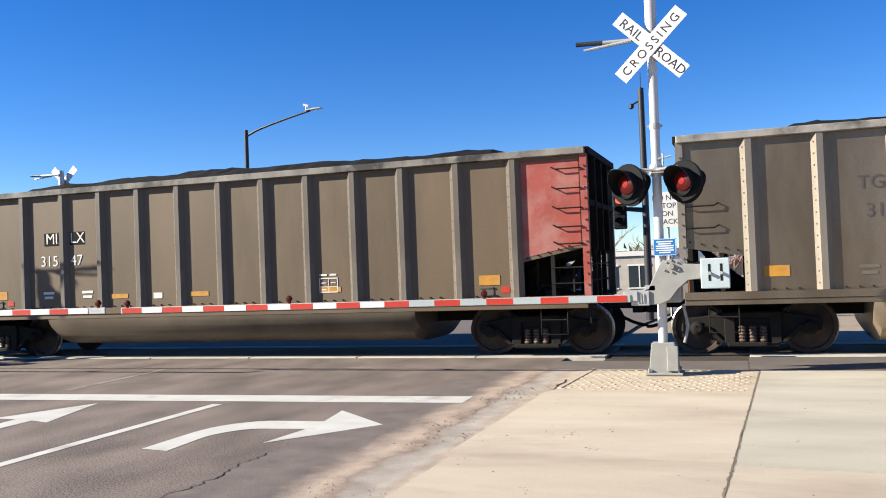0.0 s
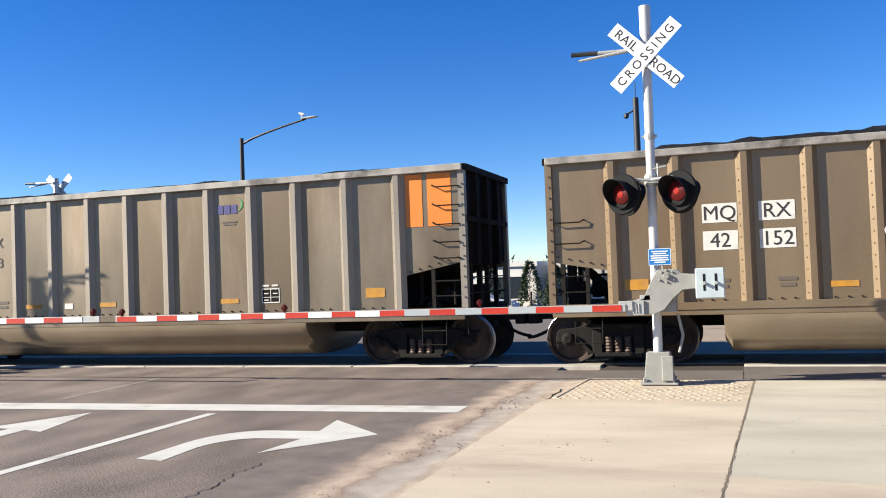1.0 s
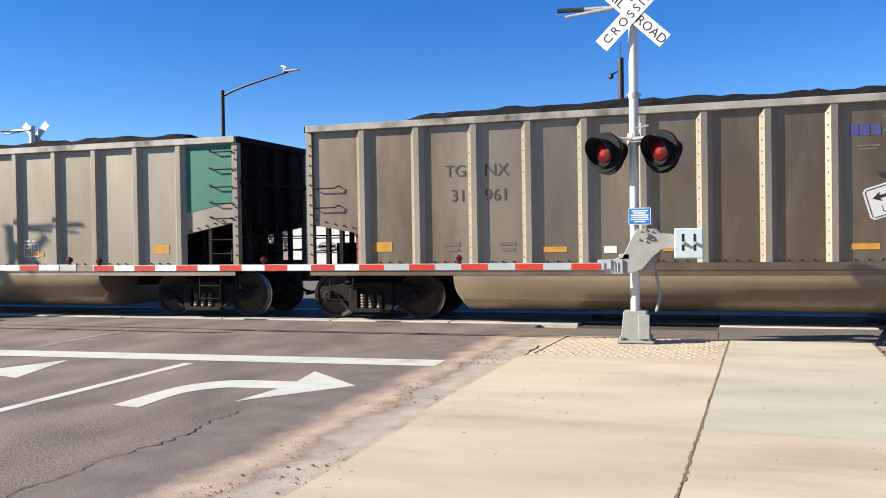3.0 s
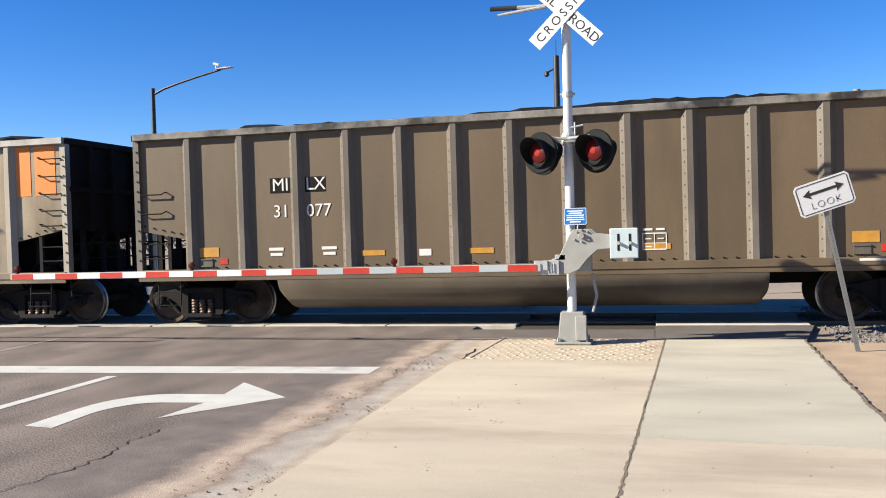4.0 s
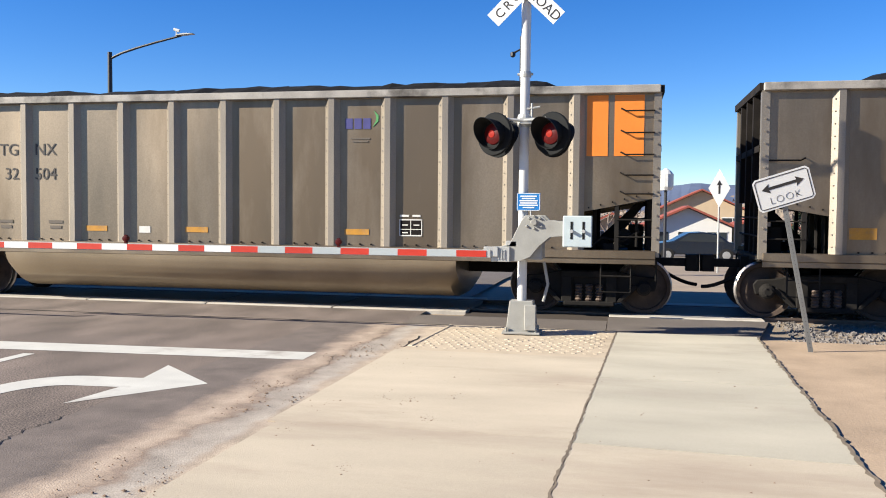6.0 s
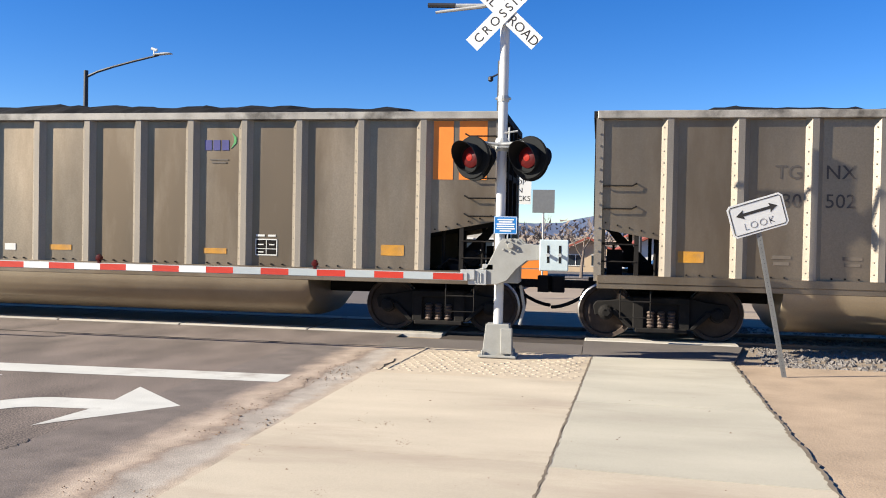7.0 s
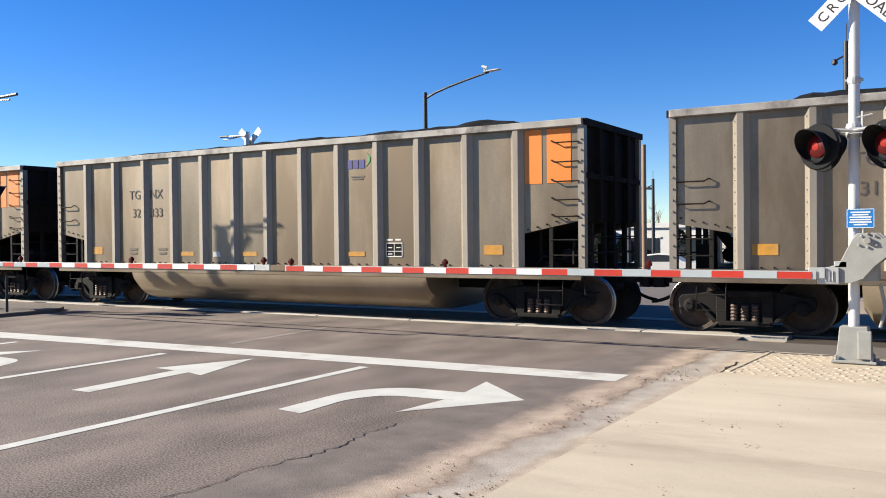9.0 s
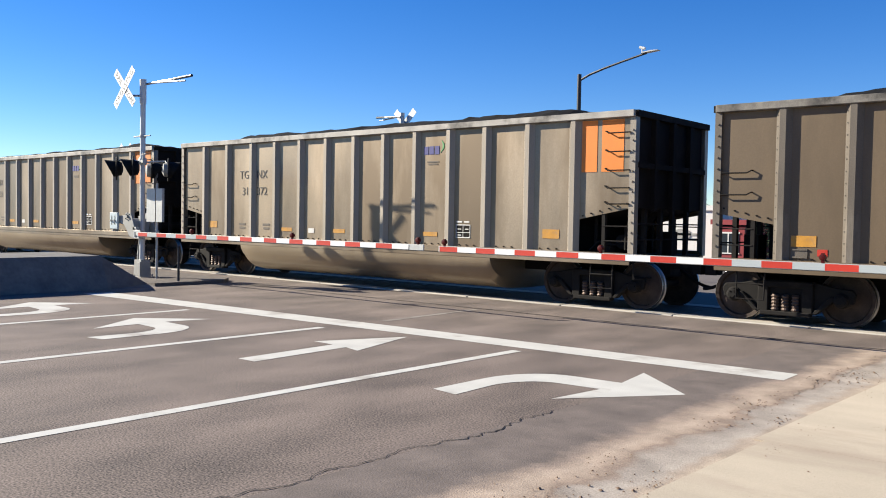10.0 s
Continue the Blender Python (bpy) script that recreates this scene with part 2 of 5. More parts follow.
def tube(bm, pts, r, n=8, r2=None):
    """A round bar along points, tapering from r to r2."""
    pts = [Vector(p) for p in pts]
    rings = []
    for i, p in enumerate(pts):
        d = (pts[min(i + 1, len(pts) - 1)] - pts[max(i - 1, 0)]).normalized()
        u = d.orthogonal().normalized() if not rings else (u - d * u.dot(d)).normalized()
        w = d.cross(u)
        k = r if r2 is None else r + (r2 - r) * i / (len(pts) - 1)
        rings.append([bm.verts.new(p + k * (math.cos(2 * math.pi * j / n) * u + math.sin(2 * math.pi * j / n) * w)) for j in range(n)])
    for a, b in zip(rings, rings[1:]):
        for j in range(n):
            bm.faces.new((a[j], a[(j + 1) % n], b[(j + 1) % n], b[j]))
    bm.faces.new(rings[0][::-1])
    bm.faces.new(rings[-1])


def lathe(bm, prof, n=24, axis="y", at=(0, 0, 0)):
    """A profile of (radius, along) turned about an axis."""
    at = Vector(at)
    rings = []
    for r, a in prof:
        ring = []
        for j in range(n):
            c, s = math.cos(2 * math.pi * j / n) * r, math.sin(2 * math.pi * j / n) * r
            ring.append(bm.verts.new(at + Vector({"y": (c, a, s), "x": (a, c, s), "z": (c, s, a)}[axis])))
        rings.append(ring)
    for a, b in zip(rings, rings[1:]):
        for j in range(n):
            bm.faces.new((a[j], a[(j + 1) % n], b[(j + 1) % n], b[j]))
    bm.faces.new(rings[0][::-1])
    bm.faces.new(rings[-1])


def finish(bm, material, name, bevel=0.0, smooth=False):
    bmesh.ops.recalc_face_normals(bm, faces=bm.faces)
    if bevel:
        bmesh.ops.bevel(bm, geom=bm.edges[:], offset=bevel, segments=1, affect="EDGES", clamp_overlap=True)
    me = bpy.data.meshes.new(name)
    bm.to_mesh(me)
    bm.free()
    if smooth:
        for p in me.polygons:
            p.use_smooth = True
        me.set_sharp_from_angle(angle=radians(38))
    me.materials.append(material)
    return me


MESHES = {}


def shape(key, build, material, bevel=0.0, smooth=False):
    """A mesh built once for each key and material, and shared."""
    k = (key, material.name)
    if k not in MESHES:
        bm = bmesh.new()
        build(bm)
        MESHES[k] = finish(bm, material, key, bevel, smooth)
    return MESHES[k]


def part(name, mesh, parent, m=None, label=""):
    ob = new(name, mesh)
    ob.parent = parent
    if m is not None:
        ob.matrix_basis = m
    if label:
        ob["label"] = label
    return ob


def solid(name, build, material, parent=None, label="", bevel=0.0, smooth=False, m=None):
    bm = bmesh.new()
    build(bm)
    ob = part(name, finish(bm, material, name, bevel, smooth), parent, m, label)
    return ob


def letters(name, text, size, material, parent, m, label="", spacing=1.0, align="CENTER", thin=0.0):
    """Lettering as a thin mesh; m places its middle, facing its own +z."""
    key = ("text", text, size, material.name, spacing, align, thin)
    if key not in MESHES:
        cu = bpy.data.curves.new("lettering", "FONT")
        cu.body, cu.size, cu.align_x, cu.align_y, cu.extrude, cu.space_character = text, size, align, "CENTER", 0.001, spacing
        cu.resolution_u, cu.offset = 3, -thin
        tmp = bpy.data.objects.new("tmp", cu)
        me = bpy.data.meshes.new_from_object(tmp)
        bpy.data.objects.remove(tmp)
        me.name = "lettering"
        me.materials.clear()
        me.materials.append(material)
        MESHES[key] = me
    return part(name, MESHES[key], parent, m, label)


FRONT = pose(0, 0, 0, 90, 0, 0)           # turns lettering to face -y


def empty(name, m, label, category, group="", kind=""):
    ob = new(name)
    ob.empty_display_size = 0.2
    ob.matrix_basis = m
    return tagged(ob, label, category, group, kind)


def sheet(name, pts, z, material, label, thick=0.0, kind="structure", parent=None, category=""):
    """A flat piece of ground over an outline, or a slab when it has thickness."""
    bm = bmesh.new()
    if thick:
        prism(bm, pts, z - thick, z, "z")
    else:
        bm.faces.new([bm.verts.new((x, y, z)) for x, y in pts])
    me = finish(bm, material, name)
    if not thick and me.polygons[0].normal.z < 0:
        me.flip_normals()
    ob = part(name, me, parent)
    return tagged(ob, label, category, "", kind if not parent else "")


def drift_material():
    """Asphalt running out under drifted sand towards the gutter: a ragged change of colour across x."""
    m = mat("drifted_gutter", (0.33, 0.27, 0.2), 0.93, 0.42, 3, 80, 0.7, fine_w=1.2)
    n, l = m.node_tree.nodes, m.node_tree.links
    colour = next(q for q in n if q.type == "VECT_MATH")
    co = n.new("ShaderNodeTexCoord")
    sep = n.new("ShaderNodeSeparateXYZ")
    l.new(co.outputs["Object"], sep.inputs[0])
    n1 = n.new("ShaderNodeTexNoise")
    n1.inputs["Scale"].default_value, n1.inputs["Detail"].default_value, n1.inputs["Roughness"].default_value = 1.6, 10, 0.68
    l.new(co.outputs["Object"], n1.inputs["Vector"])
    add = n.new("ShaderNodeMath")
    add.operation = "MULTIPLY_ADD"
    add.inputs[1].default_value = 0.75
    l.new(n1.outputs["Fac"], add.inputs[0])
    l.new(sep.outputs["X"], add.inputs[2])
    mr = n.new("ShaderNodeMapRange")
    mr.inputs["From Min"].default_value, mr.inputs["From Max"].default_value = -1.9, -0.76
    l.new(add.outputs[0], mr.inputs["Value"])
    ramp = n.new("ShaderNodeValToRGB")
    e = ramp.color_ramp.elements
    e[0].position, e[0].color = 0.04, (0.134, 0.109, 0.095, 1)
    e[1].position, e[1].color = 0.95, (0.41, 0.335, 0.255, 1)
    for p, c in ((0.18, (0.27, 0.21, 0.165)), (0.3, (0.36, 0.285, 0.22)), (0.43, (0.31, 0.24, 0.183)), (0.49, (0.225, 0.168, 0.128)), (0.57, (0.29, 0.25, 0.21)), (0.76, (0.355, 0.31, 0.26)), (0.86, (0.34, 0.275, 0.212))):
        k = e.new(p)
        k.color = (*c, 1)
    l.new(mr.outputs[0], ramp.inputs["Fac"])
    l.new(ramp.outputs["Color"], colour.inputs[0])
    return m


DRIFT = drift_material()


# ---- ground ----
def fall(y):
    """The land sinks gently past the railway."""
    return -0.03 * min(max(y - 10, 0), 75)


def build_ground(bm):
    xs = [-4000, -600, -200, -80, -40, -20, 0, 20, 40, 80, 200, 600, 4000]
    ys = [-4000, -300, -60, -20, 0, 10, 20, 30, 45, 60, 85, 150, 400, 1200, 4000]
    g = [[bm.verts.new((x, y, -0.05 + fall(y))) for x in xs] for y in ys]
    for a, b in zip(g, g[1:]):
        for i in range(len(xs) - 1):
            bm.faces.new((a[i], a[i + 1], b[i + 1], b[i]))


tagged(solid("ground", build_ground, GROUND), "dry tan earth with sparse dead grass", "ground", kind="structure")


def build_road(bm):
    ys = [-60, -20, 0.72, 2.46]
    for y0, y1 in zip(ys, ys[1:]):
        bm.faces.new([bm.verts.new(p) for p in ((-40, y0, 0), (-1.75, y0, 0), (-1.75, y1, 0), (-40, y1, 0))])


road = tagged(solid("road", build_road, ASPHALT), "worn brownish asphalt carriageway with painted lanes", "road", kind="structure")


def build_far_road(bm):
    ys = [4.92, 10, 20, 30, 45, 60, 85, 160]
    r = [(bm.verts.new((-40, y, fall(y) + 0.0)), bm.verts.new((-1.4, y, fall(y)))) for y in ys]
    for a, b in zip(r, r[1:]):
        bm.faces.new((a[0], a[1], b[1], b[0]))
    for y0, y1 in zip(ys[4:], ys[5:7]):
        bm.faces.new([bm.verts.new(p) for p in ((-1.4, y0, fall(y0) - 0.004), (90, y0, fall(y0) - 0.004), (90, y1, fall(y1) - 0.004), (-1.4, y1, fall(y1) - 0.004))])


tagged(solid("far_road", build_far_road, ASPHALT_OLD), "asphalt road going on beyond the railway", "road", kind="structure")
sheet("approach", [(1.36, 0.6), (3.5, 0.6), (3.9, 2.44), (1.36, 2.44)], 0.006, ASPHALT_OLD, "grey asphalt filler between pavement and crossing panel", 0.1)
sheet("filler", [(-1.75, 0.76), (1.35, 0.76), (1.35, 1.9), (-1.75, 1.9)], 0.003, ASPHALT_OLD, "grey asphalt filler behind the tactile pad", 0.1)
sheet("timber_strip", [(-1.04, 1.9), (1.36, 1.9), (1.36, 2.86), (-1.04, 2.86)], -0.02, TIMBER, "dark timber and ballast strip beside the rail", 0.1)
sheet("dirt_verge", [(2.9, -60), (60, -60), (60, 0.35), (3.4, 0.35), (3.0, -7)], -0.004, DIRT, "bare sandy tan dirt verge beside the pavement", 0.1)
sheet("gutter", [(-3.0, -24), (-1.15, -24), (-1.0, 0.7), (-3.0, 0.7)], 0.002, DRIFT, "low concrete gutter covered with drifted sand", 0.05)


def mark(name, pts, label, z=0.004, material=PAINT_WHITE):
    return sheet(name, pts, z, material, label, kind="structure")


mark("stop_line", [(-16.4, -3.46), (-2.06, -2.73), (-2.08, -2.2), (-16.4, -2.84)], "broad white painted stop line, worn at its end")
for lane_x, lane_top in ((-5.37, -3.14), (-8.87, -3.44), (-12.35, -3.55)):
    mark("lane_line", [(lane_x - 0.075, -26), (lane_x + 0.075, -26), (lane_x + 0.075, lane_top), (lane_x - 0.075, lane_top)], "white painted lane line")
mark("faded_line", [(-8.9, -2.1), (-8.76, -2.1), (-8.95, 0.6), (-9.08, 0.6)], "faded white line running on to the railway", material=PAINT_FADED)


def turn_arrow(x, y, side, label):
    """A turn arrow: a shaft that comes up the lane and bends to the side, with a broad head."""
    bm = bmesh.new()
    outer, inner = [(0.06, -0.28)], [(0.40, -0.34)]
    for i in range(9):
        a = i / 8 * math.pi / 2
        outer.append((0.62 - 0.62 * math.cos(a) + 0.06, 0.55 + 0.82 * math.sin(a)))
        inner.append((0.80 - 0.44 * math.cos(a), 0.30 + 0.60 * math.sin(a)))
    outer.append((1.25, 1.40))
    inner.append((1.28, 0.94))
    vo, vi = ([bm.verts.new((x + side * p[0], y + p[1], 0.004)) for p in q] for q in (outer, inner))
    for i in range(len(vo) - 1):
        bm.faces.new((vo[i], vo[i + 1], vi[i + 1], vi[i]))
    head = [(1.12, 2.14), (2.02, 1.30), (1.18, 0.16), (1.265, 0.94), (1.25, 1.40)]
    bm.faces.new([bm.verts.new((x + side * p[0], y + p[1], 0.0042)) for p in head])
    bmesh.ops.recalc_face_normals(bm, faces=bm.faces)
    for f in bm.faces:
        if f.normal.z < 0:
            f.normal_flip()
    me = bpy.data.meshes.new("turn_arrow")
    bm.to_mesh(me)
    bm.free()
    me.materials.append(PAINT_WHITE)
    return tagged(new("turn_arrow", me), label, "road marking", "lane arrows", "structure")


turn_arrow(-4.5, -5.58, 1, "white painted right turn arrow on the asphalt")
turn_arrow(-9.78, -6.22, -1, "white painted left turn arrow on the asphalt")
turn_arrow(-13.3, -6.35, -1, "white painted left turn arrow on the asphalt")
mark("straight_arrow", [(-7.3, -6.14), (-6.99, -6.14), (-7.1, -4.58), (-6.78, -4.68), (-7.25, -3.24), (-7.8, -4.52), (-7.4, -4.54)], "white painted straight ahead arrow on the asphalt")


def build_strip(bm, pts, w):
    v = []
    for i, (x, y) in enumerate(pts):
        a, b = Vector(pts[max(i - 1, 0)]), Vector(pts[min(i + 1, len(pts) - 1)])
        n = (b - a).normalized().orthogonal() * w * random.uniform(0.4, 1.3)
        v.append((bm.verts.new((x + n.x, y + n.y, 0.006)), bm.verts.new((x - n.x, y - n.y, 0.006))))
    for a, b in zip(v, v[1:]):
        bm.faces.new((a[0], b[0], b[1], a[1]))


seam = [(x / 4, 0.72 + 0.012 * math.sin(x * 0.7) + random.uniform(-0.008, 0.008)) for x in range(-72, 7)]
tagged(solid("joint", lambda bm: build_strip(bm, seam, 0.024), SEAM), "dark tarred joint across the road before the rails", "joint", kind="structure")
crack, cx = [], -3.02
for i in range(80):
    cx += random.uniform(-0.045, 0.045) + (-3.0 - cx) * 0.1
    crack.append((cx, -10.2 + i * 0.055))
tagged(solid("crack", lambda bm: build_strip(bm, crack, 0.0065), SEAM), "jagged dark crack in the asphalt", "crack", kind="structure")
edge, cx = [], -1.7
for i in range(62):
    cx += random.uniform(-0.04, 0.04) + (-1.72 - cx) * 0.08
    edge.append((cx, -3.6 + i * 0.06))
tagged(solid("crack", lambda bm: build_strip(bm, edge, 0.0035), JOINT), "broken dirty edge between gutter and asphalt", "crack", kind="structure")

# pavement: slabs with open joints
pavement = tagged(new("pavement"), "pale buff concrete pavement in large slabs", "pavement", kind="structure")


def slab(pts, z=0.012, material=CONCRETE):
    bm = bmesh.new()
    prism(bm, pts, -0.1, z, "z")
    return part("slab", finish(bm, material, "slab"), pavement)


def joint_x(y):
    return 1.485 + 0.046 * y


def edge_x(y):
    return 3.43 + 0.032 * y


rows_y = [0.58, -3.0, -5.7, -8.4, -11.1, -13.8, -16.5, -19.2, -24]
for y1, y0 in zip(rows_y, rows_y[1:]):
    k0, k1 = (0.14 if -6 < y < -5 else 0.02 for y in (y0, y1))          # the sawn joints run a little askew
    slab([(joint_x(y0) + 0.008, y0 + 0.006), (edge_x(y0), y0 + 0.006 - k0), (edge_x(y1), y1 - 0.006 - k1), (joint_x(y1) + 0.008, y1 - 0.006)], 0.012, CONCRETE_GREY if y1 > -5 else CONCRETE)
rows_y = [-1.75, -5.6, -9.6, -13.6, -17.6, -24]
for y1, y0 in zip(rows_y, rows_y[1:]):
    slab([(-1.28 + 0.0 * y0, y0 + 0.003), (joint_x(y0) - 0.008, y0 + 0.003), (joint_x(y1) - 0.008, y1 - 0.003), (-1.2, y1 - 0.003)])
slab([(-1.14, -1.745), (joint_x(-1.75) - 0.012, -1.745), (joint_x(0.6) - 0.012, 0.66), (-1.0, 0.72)], 0.010, CONCRETE_PAD)


sheet("joint_fill", [(-1.25, -24), (2.65, -24), (3.19, -7), (3.43, 0.57), (-0.98, 0.57)], 0.0085, JOINT, "dirt packed in the pavement joints", 0.08)


for k, line in enumerate(([(joint_x(-11.5 + 0.07 * i) + random.uniform(-0.012, 0.012), -11.5 + 0.07 * i) for i in range(174)], [(edge_x(-11.5 + 0.07 * i) + random.uniform(-0.01, 0.025), -11.5 + 0.07 * i) for i in range(172)])):
    ob = solid("joint_dirt", lambda bm: build_strip(bm, line, (0.011, 0.02)[k]), JOINT)
    ob.location.z = 0.0085
    tagged(ob, ("brown grit lodged along the open pavement joint", "crumbled soil along the pavement edge")[k], "joint", kind="structure")


def build_domes(bm):
    for i in range(19):
        for j in range(14):
            x, y = -1.02 + i * 0.135 + 0.067 * (j % 2) + random.uniform(-0.012, 0.012), -1.5 + j * 0.155 + random.uniform(-0.012, 0.012)
            if random.random() < 0.07:
                continue
            if x > joint_x(y) - 0.08 or (-0.2 < x < 0.6 and -0.3 < y < 0.3):
                continue
            h = random.uniform(0.004, 0.009)
            lo, hi = [], []
            for k in range(6):
                c, s = math.cos(k * math.pi / 3), math.sin(k * math.pi / 3)
                lo.append(bm.verts.new((x + 0.038 * c, y + 0.038 * s, 0.009)))
                hi.append(bm.verts.new((x + 0.024 * c, y + 0.024 * s, 0.010 + h)))
            for k in range(6):
                bm.faces.new((lo[k], lo[(k + 1) % 6], hi[(k + 1) % 6], hi[k]))
            bm.faces.new(hi)


tagged(part("tactile_dome", finish((lambda b: (build_domes(b), b)[1])(bmesh.new()), CONCRETE_PAD, "tactile_dome"), pavement), kind="stuff")


def build_pad_edge(bm):
    prism(bm, [(-1.13, -1.42), (-1.05, -1.46), (-0.93, 0.68), (-1.0, 0.72)], 0.0, 0.02, "z")


tagged(solid("kerb_edge", build_pad_edge, CONCRETE_PAD, bevel=0.01), "chipped raised concrete edge of the tactile pad", "kerb", kind="structure")
crack = [(-1.16 + 0.02 * math.sin(i), -1.5 + i * 0.09) for i in range(12)]
tagged(solid("joint", lambda bm: build_strip(bm, crack, 0.022), SEAM), "dark open joint beside the tactile pad", "joint", kind="structure")


def build_litter(bm):
    for i in range(900):
        x, y = random.uniform(-1.1, 2.9), random.uniform(-10.5, -1.6)
        r = random.uniform(0.003, 0.007) + 0.010 * random.random() ** 4
        if i > 110:                                     # drifts along the gutter, in clumps
            c = random.choice(CLUMPS)
            x, y = c[0] + random.gauss(0, c[2]), c[1] + random.gauss(0, c[2] * 2.2)
            r = random.uniform(0.002, 0.006) + 0.010 * random.random() ** 4
        ring = [bm.verts.new((x + r * random.uniform(0.5, 2.0) * math.cos(k * 1.257), y + r * random.uniform(0.5, 1.4) * math.sin(k * 1.257), 0.008)) for k in range(5)]
        top = bm.verts.new((x, y, 0.013 + r * 0.45))
        for k in range(5):
            bm.faces.new((ring[k], ring[(k + 1) % 5], top))


CLUMPS = [(random.choice((-1.2, -1.28, -1.7, -1.78)) + random.gauss(0, 0.08), -10.5 + 9.3 * random.random(), random.uniform(0.04, 0.17)) for k in range(30)]
CLUMPS += [(random.uniform(-0.9, 0.2), random.uniform(-8.5, -4), random.uniform(0.03, 0.07)) for k in range(5)]
tagged(solid("debris", build_litter, LITTER), "scattered small bark chips and dirt crumbs", "debris", kind="stuff")

# crossing panels and rails
crossing = tagged(new("crossing_surface"), "grey precast concrete crossing panels between the rails", "crossing", kind="structure")
TRACK_Y, RAIL_Z = 3.66, 0.03
for x0, x1, step in ((-40.0, -1.04, 2.44), (1.36, 3.86, 2.5)):
    n = round((x1 - x0) / step)
    for i in range(n):
        a = x1 - (i + 1) * (x1 - x0) / n
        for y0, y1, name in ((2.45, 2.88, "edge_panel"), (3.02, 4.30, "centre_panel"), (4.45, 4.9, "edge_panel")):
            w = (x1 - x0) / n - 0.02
            me = shape(f"panel{w:.2f}{y1 - y0:.2f}", lambda bm: box(bm, 0, w, 0, y1 - y0, -0.15, 0.0), PANEL_SHADED if name == "centre_panel" else PANEL, 0.012)
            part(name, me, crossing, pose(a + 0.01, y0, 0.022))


def build_rail(bm):
    prof = [(-0.065, -0.16), (0.065, -0.16), (0.065, -0.145), (0.01, -0.125), (0.01, -0.045), (0.036, -0.035), (0.036, -0.006), (0.028, 0.0), (-0.028, 0.0), (-0.036, -0.006), (-0.036, -0.035), (-0.01, -0.045), (-0.01, -0.125), (-0.065, -0.145)]
    prism(bm, prof, -260, 320, "x")


for s in (-1, 1):
    ob = solid("rail", build_rail, STEEL_RAIL, m=pose(0, TRACK_Y + s * 0.7545, RAIL_Z))
    tagged(ob, "rusty brown steel running rail with worn head", "rail", "rails of the track", "structure")


def build_ties(bm):
    for k in range(220):
        for sgn in (1, -1):
            x = 4.2 + k * 0.52 if sgn > 0 else -40.4 - k * 0.52
            box(bm, x, x + 0.23, TRACK_Y - 1.3, TRACK_Y + 1.3, -0.3, -0.11)


tagged(solid("railway_sleepers", build_ties, TIMBER), "dark creosoted timber sleepers under the rails", "sleepers", kind="stuff")


def build_ballast(bm):
    for sgn, lim in ((1, 4.05), (-1, -40.2)):
        a = [(0.75, -0.06), (1.5, -0.07), (2.3, -0.09), (5.0, -0.09), (6.4, -0.04)]
        xs = [lim, sgn * 320]
        for (y0, z0), (y1, z1) in zip(a, a[1:]):
            bm.faces.new([bm.verts.new(p) for p in ((xs[0], y0, z0), (xs[1], y0, z0), (xs[1], y1, z1), (xs[0], y1, z1))])


tagged(solid("ballast_bed", build_ballast, BALLAST), "grey crushed stone bed of the track", "ballast", kind="structure")


def build_stones(bm):
    for i in range(5200):
        if i < 3600:
            x = 3.7 + abs(random.gauss(0, 3.2))
        else:
            x = random.uniform(4, 26)
        y = random.uniform(0.15, 6.2)
        if x < 4.0 and y > 0.6:
            x += 0.5
        if x < 3.5 + 0.12 * y:
            continue
        r = random.uniform(0.02, 0.055)
        z = -0.07 if y < 2 else -0.085
        q = Matrix.Rotation(random.uniform(0, 6.28), 3, (random.gauss(0, 1), random.gauss(0, 1), random.gauss(0, 1) + 0.01))
        v = [bm.verts.new(Vector((x, y, z + r * 0.5)) + q @ Vector(p) * r * random.uniform(0.7, 1.2)) for p in ((1, 0, 0), (-1, 0, 0), (0, 1, 0), (0, -1, 0), (0, 0, 0.9), (0, 0, -0.9))]
        for a, b, c in ((0, 2, 4), (2, 1, 4), (1, 3, 4), (3, 0, 4), (2, 0, 5), (1, 2, 5), (3, 1, 5), (0, 3, 5)):
            bm.faces.new((v[a], v[b], v[c]))


STONE = mat("ballast_stone", (0.14, 0.125, 0.115), 0.9, 0.8, 22, 60, 0.4)
tagged(solid("ballast_stones", build_stones, STONE), "loose grey ballast stones along the track", "ballast", kind="stuff")


def build_median(bm):
    prof_x = [(-17.1, 0.0), (-17.5, 0.74), (-19.4, 0.76), (-19.8, 0.0)]
    for y0, y1, k in ((-30, -2.5, (1, 1)), (-2.5, -1.3, (1, 0.06))):
        a = [bm.verts.new((x + (0.0 if y0 > -10 else 0), y0, z * k[0])) for x, z in prof_x]
        b = [bm.verts.new((x, y1, max(z * k[1], 0))) for x, z in prof_x]
        for i in range(3):
            bm.faces.new((a[i], a[i + 1], b[i + 1], b[i]))


median = tagged(solid("median", build_median, MEDIAN), "raised rough concrete median with a sloping nose", "median", kind="structure")
sheet("median_nose", [(-21.9, -1.3), (-17.2, -1.3), (-17.2, 0.6), (-17.8, 1.2), (-21.9, 1.2)], 0.08, ASPHALT_OLD, "low concrete island round the signal base", 0.16)


